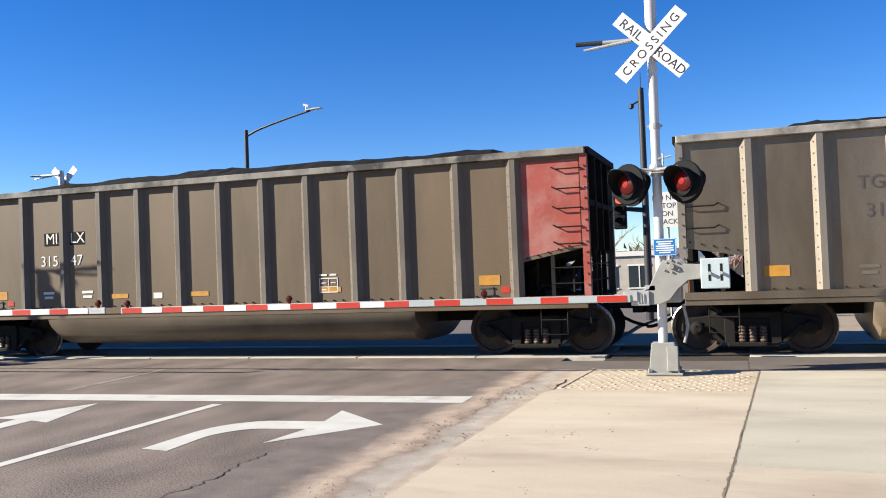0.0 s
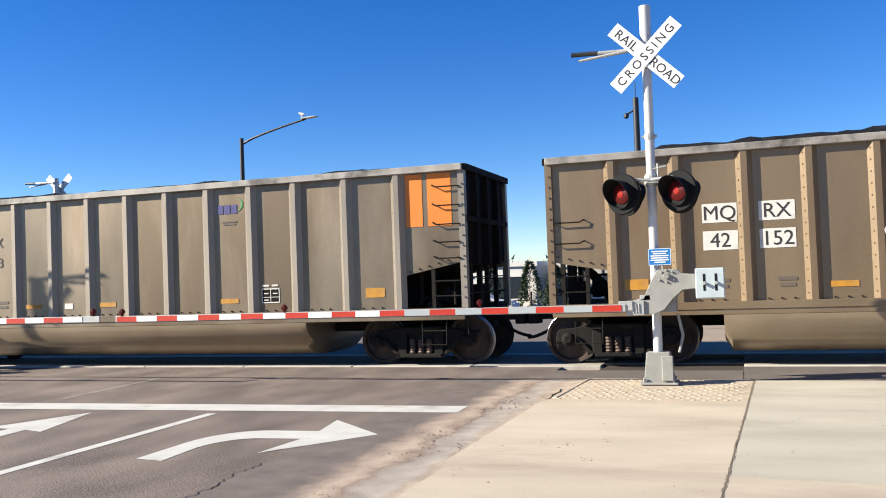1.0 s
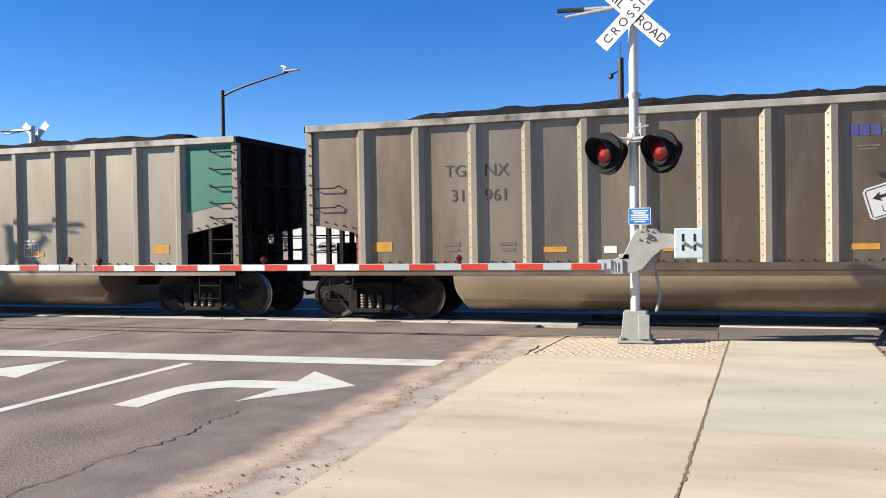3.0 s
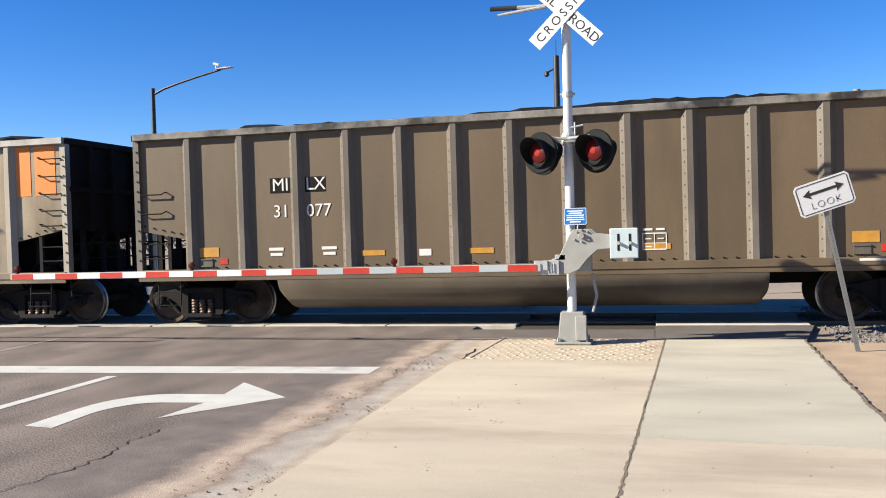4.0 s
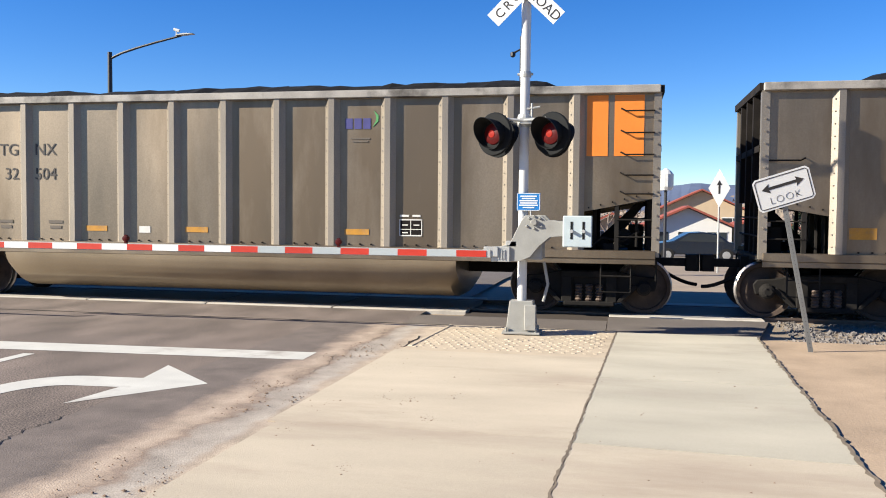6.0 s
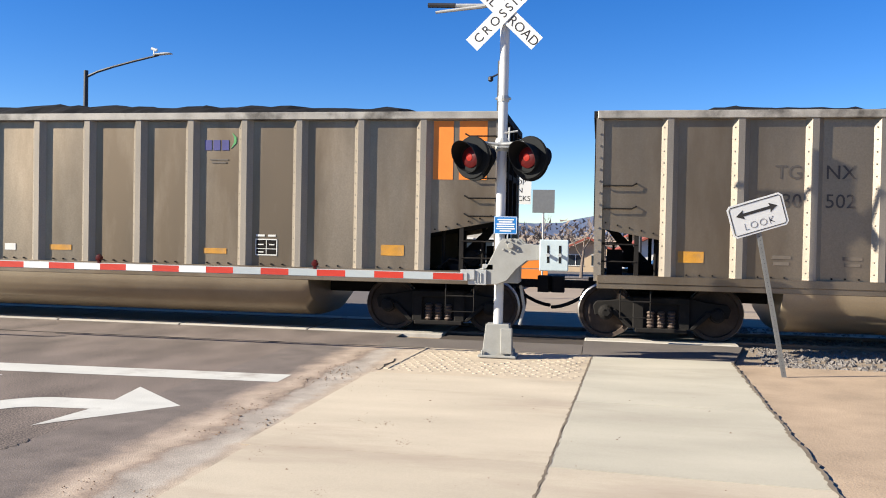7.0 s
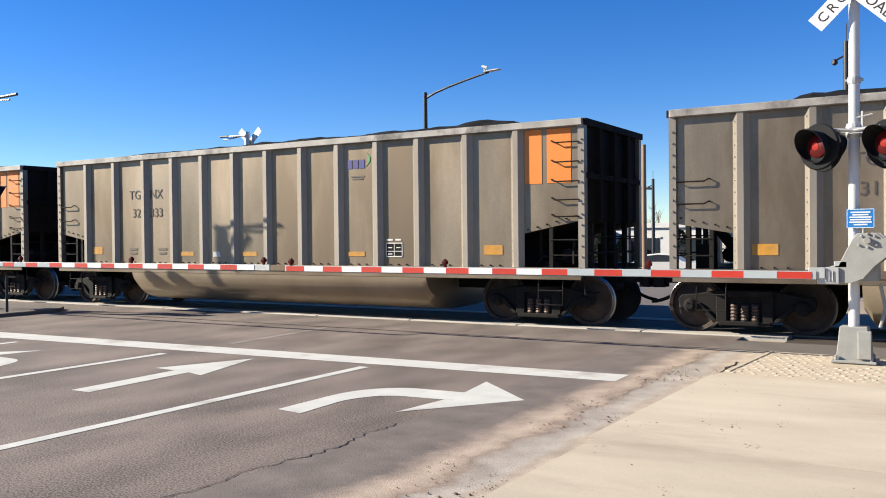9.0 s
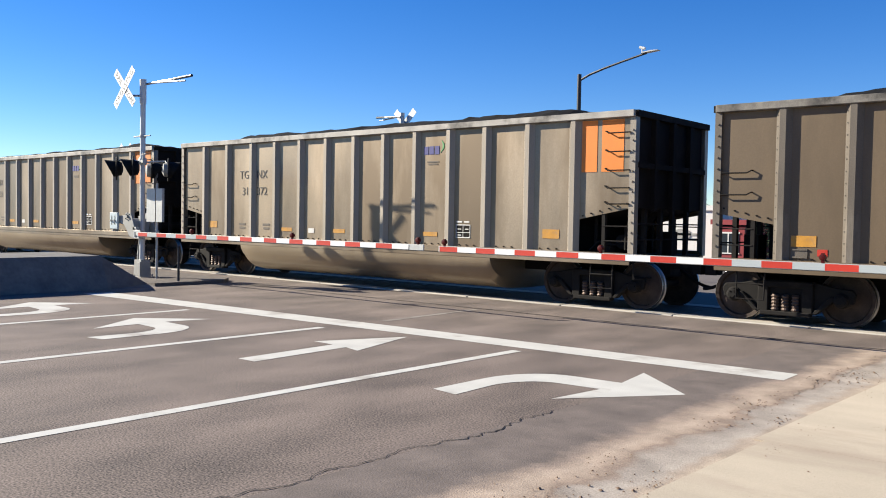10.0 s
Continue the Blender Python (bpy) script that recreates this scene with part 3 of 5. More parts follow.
# ---- crossing signals ----
def flasher(parent, x, y, z, face):
    """A red lamp with its round black backing and hood; face is -1 towards -y."""
    r = pose(x, y, z, 0, 0, -30 if face < 0 else 150)
    head = part("flashing_lamp", shape("backing", lambda bm: lathe(bm, [(0.02, 0.03), (0.3, 0.02), (0.305, 0.0), (0.29, -0.02), (0.12, -0.026)], 28), BLACKPAINT, 0, True), parent, r)

    def hood(bm):
        n = 24
        rings = []
        for k, (yy, rr) in enumerate(((-0.01, 0.195), (-0.3, 0.215))):
            ring = []
            for j in range(n + 1):
                a = math.radians(-90 + 360 * j / n)
                cut = 1 if k == 0 else 0.22 + 0.78 * (0.5 + 0.5 * math.sin(a))
                ring.append((bm.verts.new((rr * math.cos(a), yy * cut, rr * math.sin(a))), bm.verts.new(((rr - 0.006) * math.cos(a), yy * cut, (rr - 0.006) * math.sin(a)))))
            rings.append(ring)
        for j in range(n):
            for q in (0, 1):
                bm.faces.new((rings[0][j][q], rings[0][j + 1][q], rings[1][j + 1][q], rings[1][j][q]))
            bm.faces.new((rings[1][j][0], rings[1][j + 1][0], rings[1][j + 1][1], rings[1][j][1]))
    part("hood", shape("hood", hood, BLACKPAINT, 0, True), head, None, "black metal lamp hood")
    part("lens", shape("lens", lambda bm: lathe(bm, [(0.15, -0.025), (0.145, -0.04), (0.1, -0.058), (0.03, -0.066)], 24), LAMPRED, 0, True), head, None, "red lit lamp lens")
    part("lamp_centre", shape("lamp_centre", lambda bm: lathe(bm, [(0.055, -0.06), (0.05, -0.072), (0.02, -0.076)], 16), LAMPGLOW, 0, True), head, None, "glowing red middle of the lens")
    part("housing", shape("housing", lambda bm: lathe(bm, [(0.19, 0.022), (0.17, 0.12), (0.06, 0.16)], 20), BLACKPAINT if face < 0 else GEARGREY, 0, True), head)


def crossbuck(parent, x, y, z, face, tilt=0.0):
    cb = part("crossbuck", shape("hub", lambda bm: box(bm, -0.05, 0.05, 0.0, 0.06, -0.1, 0.1), GALV), parent, pose(x, y, z, 0, tilt, 0 if face < 0 else 180))

    def blade(bm):
        prism(bm, [(-0.645, -0.114), (0.645, -0.114), (0.645, 0.114), (-0.645, 0.114)], -0.003, 0.003, "y")
    me = shape("blade", blade, SIGNWHITE)
    b1 = part("blade", me, cb, pose(0, -0.022, 0, 0, -45, 0), "white reflective blade lettered CROSSING")
    b2 = part("blade", me, cb, pose(0, -0.012, 0, 0, 44, 0), "white reflective blade lettered RAIL ROAD")
    letters("lettering", "CROSSING", 0.18, INK, b1, pose(0, -0.004, -0.005) @ FRONT, "black letters", 1.42)
    letters("lettering", "RAIL", 0.19, INK, b2, pose(-0.37, -0.004, -0.01) @ FRONT, "black letters", 1.05)
    letters("lettering", "ROAD", 0.19, INK, b2, pose(0.38, -0.004, -0.01) @ FRONT, "black letters", 1.0)


def bars(parent, name, x, y, z, w, h, rows, material, label=""):
    """Writing too small to read: plain bars."""
    def build(bm):
        for i in range(rows):
            zz = h / 2 - (i + 0.5) * h / rows
            k = (0.86, 0.7, 0.95, 0.9, 0.97, 0.6)[i % 6] * w / 2
            box(bm, -k, k, -0.001, 0.001, zz - h / rows * 0.28, zz + h / rows * 0.28)
    return part(name, shape(f"bars{w}{h}{rows}", build, material), parent, pose(x, y, z), label)


def signal_mast(m, label, lean, arm_len, arm_side, rear_lamps=True, blue=False, gate=True, buck=(0.0, -0.12, 4.78), top=5.6, arm_z=4.93, lamp_off=0.2, bar=0.11, reach=1.0):
    """A crossing signal: mast, crossbuck, lamps, gate mechanism and its lowered arm."""
    sig = empty("crossing_signal", m, label, "railway signal", "crossing signals")
    L = math.tan(radians(lean))

    def build_base(bm):
        prism(bm, [(-0.21, 0.0), (0.23, 0.0), (0.17, 0.47), (-0.16, 0.47)], -0.13, 0.13, "y")
        box(bm, -0.26, 0.28, -0.2, 0.2, 0.0, 0.035)
        box(bm, 0.06, 0.22, -0.19, -0.1, 0.06, 0.42)
        for x in (-0.2, 0.22):
            for y in (-0.16, 0.16):
                tube(bm, [(x, y, 0.03), (x, y, 0.1)], 0.02, 6)
    part("base", shape("signal_base", build_base, GEARGREY, 0.008), sig, None, "grey cast base bolted to a plate")
    part("mast", shape(f"mast{lean}{top}", lambda bm: (tube(bm, [(0.0, 0, 0.4), (L * 1.2, 0, 1.6), (L * top, 0, top)], 0.068, 16), tube(bm, [(L * top - L * 0.6, 0, top - 0.6), (L * top, 0, top + 0.02)], 0.085, 16)), MASTPAINT, 0, True), sig, None, "silver painted round steel mast")

    def build_bracket(bm):
        z = 3.0
        x = L * z
        for dx in (-0.42, 0.42):
            tube(bm, [(x, -0.12, z), (x + dx * 0.75, 0.04 - lamp_off, z + 0.03), (x + dx, 0.06 - lamp_off, z - 0.02), (x + dx, 0.12 - lamp_off, z - 0.14)], 0.022, 8)
            tube(bm, [(x, 0.12, z), (x + dx * 0.75, lamp_off - 0.04, z + 0.03), (x + dx, lamp_off - 0.06, z - 0.02), (x + dx, lamp_off - 0.12, z - 0.14)], 0.022, 8)
        lathe(bm, [(0.09, z - 0.08), (0.105, z - 0.04), (0.105, z + 0.06), (0.09, z + 0.1)], 14, "z", (x, 0, 0))
        box(bm, x - 0.05, x + 0.22, -0.13, -0.07, z - 0.04, z + 0.04)
        tube(bm, [(x + 0.1, -0.05, z), (x + 0.1, -0.05, z + 0.25)], 0.014, 6)
        tube(bm, [(x - 0.02, -0.05, z + 0.16), (x + 0.22, -0.05, z + 0.2)], 0.014, 6)
    part("lamp_bracket", shape(f"bracket{lean}{lamp_off}", build_bracket, GALV, 0, False), sig, None, "galvanised pipe bracket")
    part("collar", shape(f"collar{lean}{bar}", lambda bm: (lathe(bm, [(0.08, 3.62), (0.085, 3.66), (0.08, 3.70)], 14, "z", (L * 3.66, 0, 0)), tube(bm, [(L * 3.66 - bar, -0.02, 3.66), (L * 3.66 + bar, -0.02, 3.66)], 0.018, 6)), GALV), sig, None, "bolted pipe collar")
    xm = L * 2.8
    for dx in (-0.4, 0.4):
        flasher(sig, xm + dx, -lamp_off, 2.81, -1)
        if rear_lamps:
            flasher(sig, xm + dx, lamp_off, 2.81, 1)
    crossbuck(sig, L * buck[2] + buck[0], buck[1], buck[2], -1)
    if abs(buck[0]) > 0.3:
        part("crossbuck_bracket", shape("buck_bracket", lambda bm: tube(bm, [(L * 4.7, 0, 4.7), (buck[0], buck[1] + 0.03, 4.7)], 0.03, 8), GALV), sig)

    def build_top_arm(bm):
        z, x = arm_z, L * arm_z
        tube(bm, [(x, 0.1, z - 0.02), (x - 0.75, 0.1, z)], 0.03, 8)
        tube(bm, [(x - 0.3, 0.06, z - 0.03), (x - 1.02, 0.06, z - 0.1)], 0.028, 8, 0.02)
    s = 1 if arm_side < 0 else -1
    ta = part("side_arm", shape(f"top_arm{lean}{arm_z}", build_top_arm, GALV), sig, Matrix.Diagonal((s * reach, 1, 1, 1)) if s < 0 else None, "horizontal galvanised conduit arm")
    part("tip", shape(f"arm_tip{lean}{arm_z}", lambda bm: tube(bm, [(L * arm_z - 0.74, 0.1, arm_z), (L * arm_z - 1.14, 0.1, arm_z + 0.015)], 0.036, 8), DARKPOLE), ta, None, "dark end piece")
    if blue:
        plate = part("emergency_sign", shape("blue_plate", lambda bm: box(bm, -0.165, 0.165, -0.003, 0.003, -0.125, 0.125), SIGNBLUE, 0.002), sig, pose(0.09, -0.1, 1.868), "small blue emergency notice with white print")
        part("border", shape("blue_border", lambda bm: [box(bm, *q) for q in ((-0.16, 0.16, -0.005, -0.0035, 0.115, 0.122), (-0.16, 0.16, -0.005, -0.0035, -0.122, -0.115), (-0.16, -0.153, -0.005, -0.0035, -0.122, 0.122), (0.153, 0.16, -0.005, -0.0035, -0.122, 0.122))], SIGNWHITE), plate)
        bars(plate, "printed_lines", 0, -0.006, 0.0, 0.27, 0.19, 6, SIGNWHITE)
        part("post_clip", shape("clip", lambda bm: tube(bm, [(0.12, -0.09, 1.6), (0.12, -0.09, 1.76)], 0.012, 6), GALV), sig)
    if gate:
        d = arm_side
        gear = part("gate_mechanism", shape("gear", lambda bm: (box(bm, 0.02, 0.3, -0.22, 0.22, 1.06, 1.42), lathe(bm, [(0.12, -0.26), (0.14, -0.2), (0.14, 0.2), (0.12, 0.26)], 16, "y", (0.17, 0, 1.4)), tube(bm, [(0.3, 0.1, 1.02), (0.36, 0.1, 0.7), (0.3, 0.05, 0.45)], 0.025, 8)), GEARGREY, 0.012), sig, None if d < 0 else Matrix.Diagonal((-1, 1, 1, 1)), "grey gate mechanism box with conduit")

        def build_side_arm(bm):
            prof = [(-0.26, 1.04), (0.05, 1.04), (0.19, 1.10), (0.32, 1.26), (0.46, 1.38), (0.7, 1.40), (0.7, 1.60), (0.42, 1.61), (0.35, 1.68), (0.12, 1.68), (0.06, 1.6), (-0.10, 1.27), (-0.26, 1.24)]
            prism(bm, prof, -0.30, -0.26, "y")
            for x, z in ((0.17, 1.64), (0.32, 1.64), (0.14, 1.53), (0.34, 1.53), (0.24, 1.5), (0.24, 1.67)):
                tube(bm, [(x, -0.325, z), (x, -0.29, z)], 0.018, 6)
            tube(bm, [(0.24, -0.35, 1.585), (0.24, -0.29, 1.585)], 0.045, 10)
        part("side_arm", shape("gear_arm", build_side_arm, GEARGREY, 0.006), gear, pose(-0.05, 0, 0), "grey curved steel support arm")
        part("side_arm", shape("gear_arm", build_side_arm, GEARGREY, 0.006), gear, pose(-0.05, 0, 0) @ Matrix.Diagonal((1, -1, 1, 1)), "grey curved steel support arm")

        def build_weight(bm):
            box(bm, 0.59, 0.985, -0.37, -0.31, 1.25, 1.68)
        wt = part("counterweight", shape("weight", build_weight, BOXBLUE, 0.012), gear, None, "pale grey steel counterweight plate")
        for x in (0.71, 0.87):
            part("slot", shape("slot", lambda bm: box(bm, -0.016, 0.016, -0.374, -0.366, 1.36, 1.6), BLACKPAINT), gear, pose(x, 0, 0), "black slot")
        for x in (0.71, 0.87):
            part("bolt", shape("bolt", lambda bm: tube(bm, [(0, -0.42, 1.47), (0, -0.37, 1.47)], 0.025, 8), GALV), gear, pose(x, 0, 0))

        def build_adaptor(bm):
            box(bm, -0.40, -0.14, -0.33, -0.2, 1.03, 1.24)
            box(bm, -0.5, -0.3, -0.36, -0.3, 1.1, 1.24)
            for x in (-0.3, -0.26, -0.22):
                box(bm, x, x + 0.015, -0.345, -0.33, 1.06, 1.2)
            box(bm, -0.2, -0.05, -0.3, -0.2, 1.24, 1.32)
        part("adaptor", shape("adaptor", build_adaptor, GALV, 0.006), gear, None, "galvanised arm clamp")
        # the lowered arm with its sheeting, piece by piece
        arm = part("gate_arm", shape(f"arm{arm_len}", lambda bm: box(bm, -0.40 - arm_len, -0.40, -0.375, -0.345, 1.085, 1.195), GALV, 0.005), gear, None, "lowered striped gate arm")
        n = int(arm_len / 0.424)
        for i in range(n):
            half = i >= 8
            mt = REFLRED if i % 2 == 0 else (REFLWHITE if half else REFLGREY)
            part("stripe", shape("stripe", lambda bm: box(bm, -0.212, 0.212, -0.003, 0.003, -0.045, 0.045), mt), arm, pose(-0.46 - (i + 0.5) * 0.424, -0.379, 1.14))
        for f in (0.246, 0.622, 0.985):
            x = -0.40 - arm_len * f
            part("arm_lamp", shape("arm_lamp", lambda bm: (lathe(bm, [(0.02, -0.045), (0.042, -0.04), (0.04, 0.04), (0.02, 0.045)], 12, "y", (0, 0, 0.075)), box(bm, -0.02, 0.02, -0.02, 0.02, 0.0, 0.13)), LAMPRED, 0, True), arm, pose(x, -0.36, 1.195), "small red arm lamp")
    return sig


signal_mast(pose(0.18, 0.05, 0.02), "silver crossing signal with crossbuck, red lamps and lowered gate", 0.2, 9.0, -1, blue=True, buck=(0.0, -0.12, 4.85), arm_z=5.02)
signal_mast(pose(-19.36, -0.37, 0.05), "silver crossing signal on the median with lowered gate", 0.0, 9.75, 1, buck=(-0.36, -0.3, 4.9), top=5.1, arm_z=5.03, lamp_off=0.5, bar=0.4, reach=1.8)
signal_mast(pose(-19.43, 9.4, 0.0, 0, 0, 180), "silver crossing signal on the far side of the track", 0.0, 8.9, 1, gate=False, buck=(0.0, -0.12, 4.95), top=5.3, arm_z=5.2)
signal_mast(pose(-34.67, 7.6, 0.0, 0, 0, 180), "distant silver crossing signal beyond the track", 0.0, 8.9, 1, gate=False, buck=(0.0, -0.12, 4.3), top=4.6, arm_z=4.5)


# ---- signs by the track ----
def build_post(bm):
    prism(bm, [(-0.03, -0.02), (0.03, -0.02), (0.03, 0.0), (0.012, 0.02), (-0.012, 0.02), (-0.03, 0.0)], 0.0, 2.05, "z")


foot, tip = Vector((3.95, -0.56, -0.02)), Vector((3.49, -0.9, 2.05))
look_sign = empty("look_sign", Matrix.Translation(foot) @ Vector((0, 0, 1)).rotation_difference(tip - foot).to_matrix().to_4x4(), "leaning white rectangular sign reading LOOK on steel post", "sign")
part("post", shape("sign_post", build_post, POSTSTEEL), look_sign, pose(0, 0.02, 0), "galvanised channel post with holes")
tagged(part("post_holes", shape("post_holes", lambda bm: [box(bm, -0.004, 0.004, -0.002, 0.0, z, z + 0.008) for z in [0.08 + 0.05 * k for k in range(38)]], DARKPOLE), look_sign), kind="stuff")
plate = part("plate", shape("look_plate", lambda bm: prism(bm, [(-0.35 + 0.04, -0.21), (0.35 - 0.04, -0.21), (0.35, -0.17), (0.35, 0.17), (0.31, 0.21), (-0.31, 0.21), (-0.35, 0.17), (-0.35, -0.17)], -0.002, 0.002, "y"), SIGNWHITE), look_sign, pose(0.02, -0.012, 2.15, 0, -4.5, 6), "white sign plate with a black border")


def build_border(bm):
    for x0, x1, z0, z1 in ((-0.3, 0.3, 0.178, 0.188), (-0.3, 0.3, -0.188, -0.178), (-0.328, -0.318, -0.16, 0.16), (0.318, 0.328, -0.16, 0.16)):
        box(bm, x0, x1, -0.0045, -0.0025, z0, z1)
    for sx in (-1, 1):
        for sz in (-1, 1):
            prism(bm, [(sx * 0.328, sz * 0.16), (sx * 0.318, sz * 0.16), (sx * 0.3, sz * 0.178), (sx * 0.3, sz * 0.188)], -0.0045, -0.0025, "y")


part("border", shape("look_border", build_border, INK), plate, None, "black border line")
part("arrow", shape("look_arrow", lambda bm: prism(bm, [(-0.26, 0.06), (-0.16, 0.12), (-0.17, 0.078), (0.17, 0.078), (0.16, 0.12), (0.26, 0.06), (0.16, 0.0), (0.17, 0.042), (-0.17, 0.042), (-0.16, 0.0)], -0.0045, -0.0025, "y"), INK), plate, None, "black two-headed arrow")
letters("lettering", "LOOK", 0.13, INK, plate, pose(0, -0.004, -0.1) @ FRONT, "thin black letters", 1.15, "CENTER", 0.004)


def post_sign(name, x, y, z0, h, label, build_plate, mat_plate, zc, turn=0.0, post_mat=GALV):
    ob = empty(name, pose(x, y, z0, 0, 0, turn), label, "sign")
    part("post", shape(f"round_post{h}", lambda bm: tube(bm, [(0, 0.03, 0), (0, 0.03, h)], 0.03, 8), post_mat), ob)
    pl = part("plate", shape(name + "_plate", build_plate, mat_plate), ob, pose(0, -0.01, zc))
    return ob, pl


ob, pl = post_sign("stop_notice", -0.33, 8.0, 0.0, 3.3, "white sign reading DO NOT STOP ON TRACKS", lambda bm: box(bm, -0.33, 0.33, -0.003, 0.003, -0.42, 0.42), SIGNWHITE, 2.88)
for i, text in enumerate(("DO NOT", "STOP", "ON", "TRACKS")):
    letters("lettering", text, 0.17, INK, pl, pose(0, -0.005, 0.28 - i * 0.19) @ FRONT, "black letters")
ob, pl = post_sign("diamond_sign", 4.6, 17.2, fall(17.2), 3.0, "white diamond warning sign on a thin grey post", lambda bm: prism(bm, [(0, -0.62), (0.34, 0), (0, 0.62), (-0.34, 0)], -0.003, 0.003, "y"), SIGNWHITE, 2.75)
part("symbol", shape("diamond_symbol", lambda bm: (box(bm, -0.03, 0.03, -0.006, -0.0035, -0.18, 0.12), prism(bm, [(-0.09, 0.1), (0.09, 0.1), (0, 0.26)], -0.006, -0.0035, "y")), INK), pl, None, "black arrow symbol")
ob, pl = post_sign("double_sign", -18.5, -0.5, 0.08, 2.4, "pair of grey backed rectangular signs on one post", lambda bm: (box(bm, -0.42, -0.02, -0.003, 0.003, -0.42, 0.42), box(bm, 0.02, 0.3, -0.003, 0.06, -0.42, 0.42)), GALV, 1.85)
post_sign("square_sign", -0.34, 18.0, fall(18), 3.4, "square traffic sign seen from its dark grey back", lambda bm: box(bm, -0.38, 0.38, -0.003, 0.003, -0.4, 0.4), POSTSTEEL, 3.15)
ob = empty("marker_post", pose(-17.47, -0.5, 0.08), "short dark steel marker post", "post")
part("post", shape("marker", lambda bm: tube(bm, [(0, 0, 0), (0, 0, 0.85)], 0.03, 8), DARKPOLE), ob)


# ---- street lamps, traffic lights, poles ----
def street_lamp(x, y, h, side, label, mat_pole=DARKPOLE, reach=3.8):
    ob = empty("street_lamp", pose(x, y, fall(y)), label, "street lamp", "street lamps")
    part("pole", shape(f"lamp_pole{h}", lambda bm: tube(bm, [(0, 0, 0), (0, 0, h)], 0.13, 12, 0.1), mat_pole, 0, True), ob)
    part("arm", shape(f"lamp_arm{h}{side}{reach}", lambda bm: tube(bm, [(side * reach * f, 0, h - 0.3 + 0.98 * f ** 0.75) for f in (0, 0.15, 0.35, 0.6, 0.82, 0.92)], 0.06, 8, 0.045), mat_pole, 0, True), ob)
    hd = part("head", shape("lamp_head", lambda bm: prism(bm, [(-0.42, 0.02), (-0.38, 0.08), (0.1, 0.09), (0.42, 0.05), (0.42, 0.02)], -0.14, 0.14, "y"), GALV, 0.015), ob, pose(side * reach * 0.97, 0, h + 0.62, 0, -4 * side, 0), "pale flat lamp head")
    part("sensor", shape("sensor", lambda bm: (tube(bm, [(0, 0, 0), (0, 0, 0.26)], 0.025, 6), tube(bm, [(-0.12, 0, 0.34), (0.14, 0, 0.25)], 0.065, 8)), BULB), ob, pose(side * reach * 0.86, 0, h + 0.58), "small white camera on the arm")
    return ob


street_lamp(-21.15, 23.4, 9.1, 1, "dark street lamp with a curved arm and camera")
street_lamp(-17.8, 43.0, 8.75, -1, "distant dark street lamp with a curved arm", reach=2.4)


def traffic_head(parent, x, z, lit):
    hd = part("signal_head", shape("signal_head", lambda bm: box(bm, -0.19, 0.19, -0.14, 0.1, -0.55, 0.55), BLACKPAINT, 0.03), parent, pose(x, -0.15, z), "black three-lamp traffic light")
    for k in range(3):
        part("lens", shape("tl_lens", lambda bm: lathe(bm, [(0.12, -0.15), (0.1, -0.165), (0.03, -0.17)], 14), REDLIGHT if (lit and k == 0) else BLACKPAINT), hd, pose(0, 0, 0.34 - 0.34 * k))
        part("visor", shape("tl_visor", lambda bm: prism(bm, [(-0.15, 0.02), (-0.13, 0.13), (0, 0.17), (0.13, 0.13), (0.15, 0.02), (0.13, 0.02), (0.11, 0.11), (0, 0.15), (-0.11, 0.11), (-0.13, 0.02)], -0.32, -0.14, "y"), BLACKPAINT), hd, pose(0, 0, 0.34 - 0.34 * k))


def traffic_signal(x, y, h, arm, heads, label):
    ob = empty("traffic_signal", pose(x, y, fall(y)), label, "traffic light", "traffic lights")
    part("pole", shape(f"tpole{h}", lambda bm: tube(bm, [(0, 0, 0), (0, 0, h)], 0.12, 12, 0.09), DARKPOLE, 0, True), ob)
    if arm:
        part("mast_arm", shape(f"tarm{arm}", lambda bm: tube(bm, [(0, 0, 0), (arm, 0, 0.15)], 0.08, 8, 0.05), DARKPOLE), ob, pose(0, 0, heads[0][1]))
    for hx, hz, lit in heads:
        traffic_head(ob, hx, hz, lit)
    part("antenna", shape("antenna", lambda bm: (tube(bm, [(0, 0, 0), (0, 0, 0.5)], 0.015, 6), tube(bm, [(-0.3, 0, -0.5), (0.0, 0, -0.35), (0.0, 0, 0.02)], 0.03, 6), lathe(bm, [(0.03, -0.62), (0.08, -0.58), (0.08, -0.48), (0.03, -0.45)], 8, "z", (-0.3, 0, 0))), DARKPOLE), ob, pose(0, 0, h), "thin antenna and camera")
    return ob


traffic_signal(-1.46, 14.0, 7.09, -1.3, [(-0.75, 3.35, True)], "dark traffic signal pole with a red light")
traffic_signal(-6.95, 42.5, 5.95, -3.4, [(-2.8, 5.7, True)], "dark traffic signal pole with mast arm")
traffic_signal(-15.85, 42.0, 6.2, -4.4, [(-2.6, 5.6, False), (-3.9, 5.5, False)], "dark traffic signal pole with two heads")
ob = empty("utility_pole", pose(8.42, 21.5, fall(21.5) - 0.55, 0, 1.0, 0), "weathered brown wooden utility pole", "pole")
part("shaft", shape("wood_shaft", lambda bm: tube(bm, [(0, 0, 0), (0, 0, 7.3)], 0.15, 12, 0.12), WOODPOLE, 0, True), ob)
part("bracket", shape("wood_bracket", lambda bm: tube(bm, [(0.13, 0, 6.9), (0.75, 0, 6.75)], 0.02, 6), GALV), ob, None, "thin grey bracket")
part("conduit", shape("wood_conduit", lambda bm: box(bm, 0.12, 0.2, -0.06, 0.06, 0.2, 3.2), GALV), ob, None, "grey conduit")
ob = empty("utility_pole", pose(-14.46, 36.0, fall(36)), "weathered brown wooden utility pole", "pole")
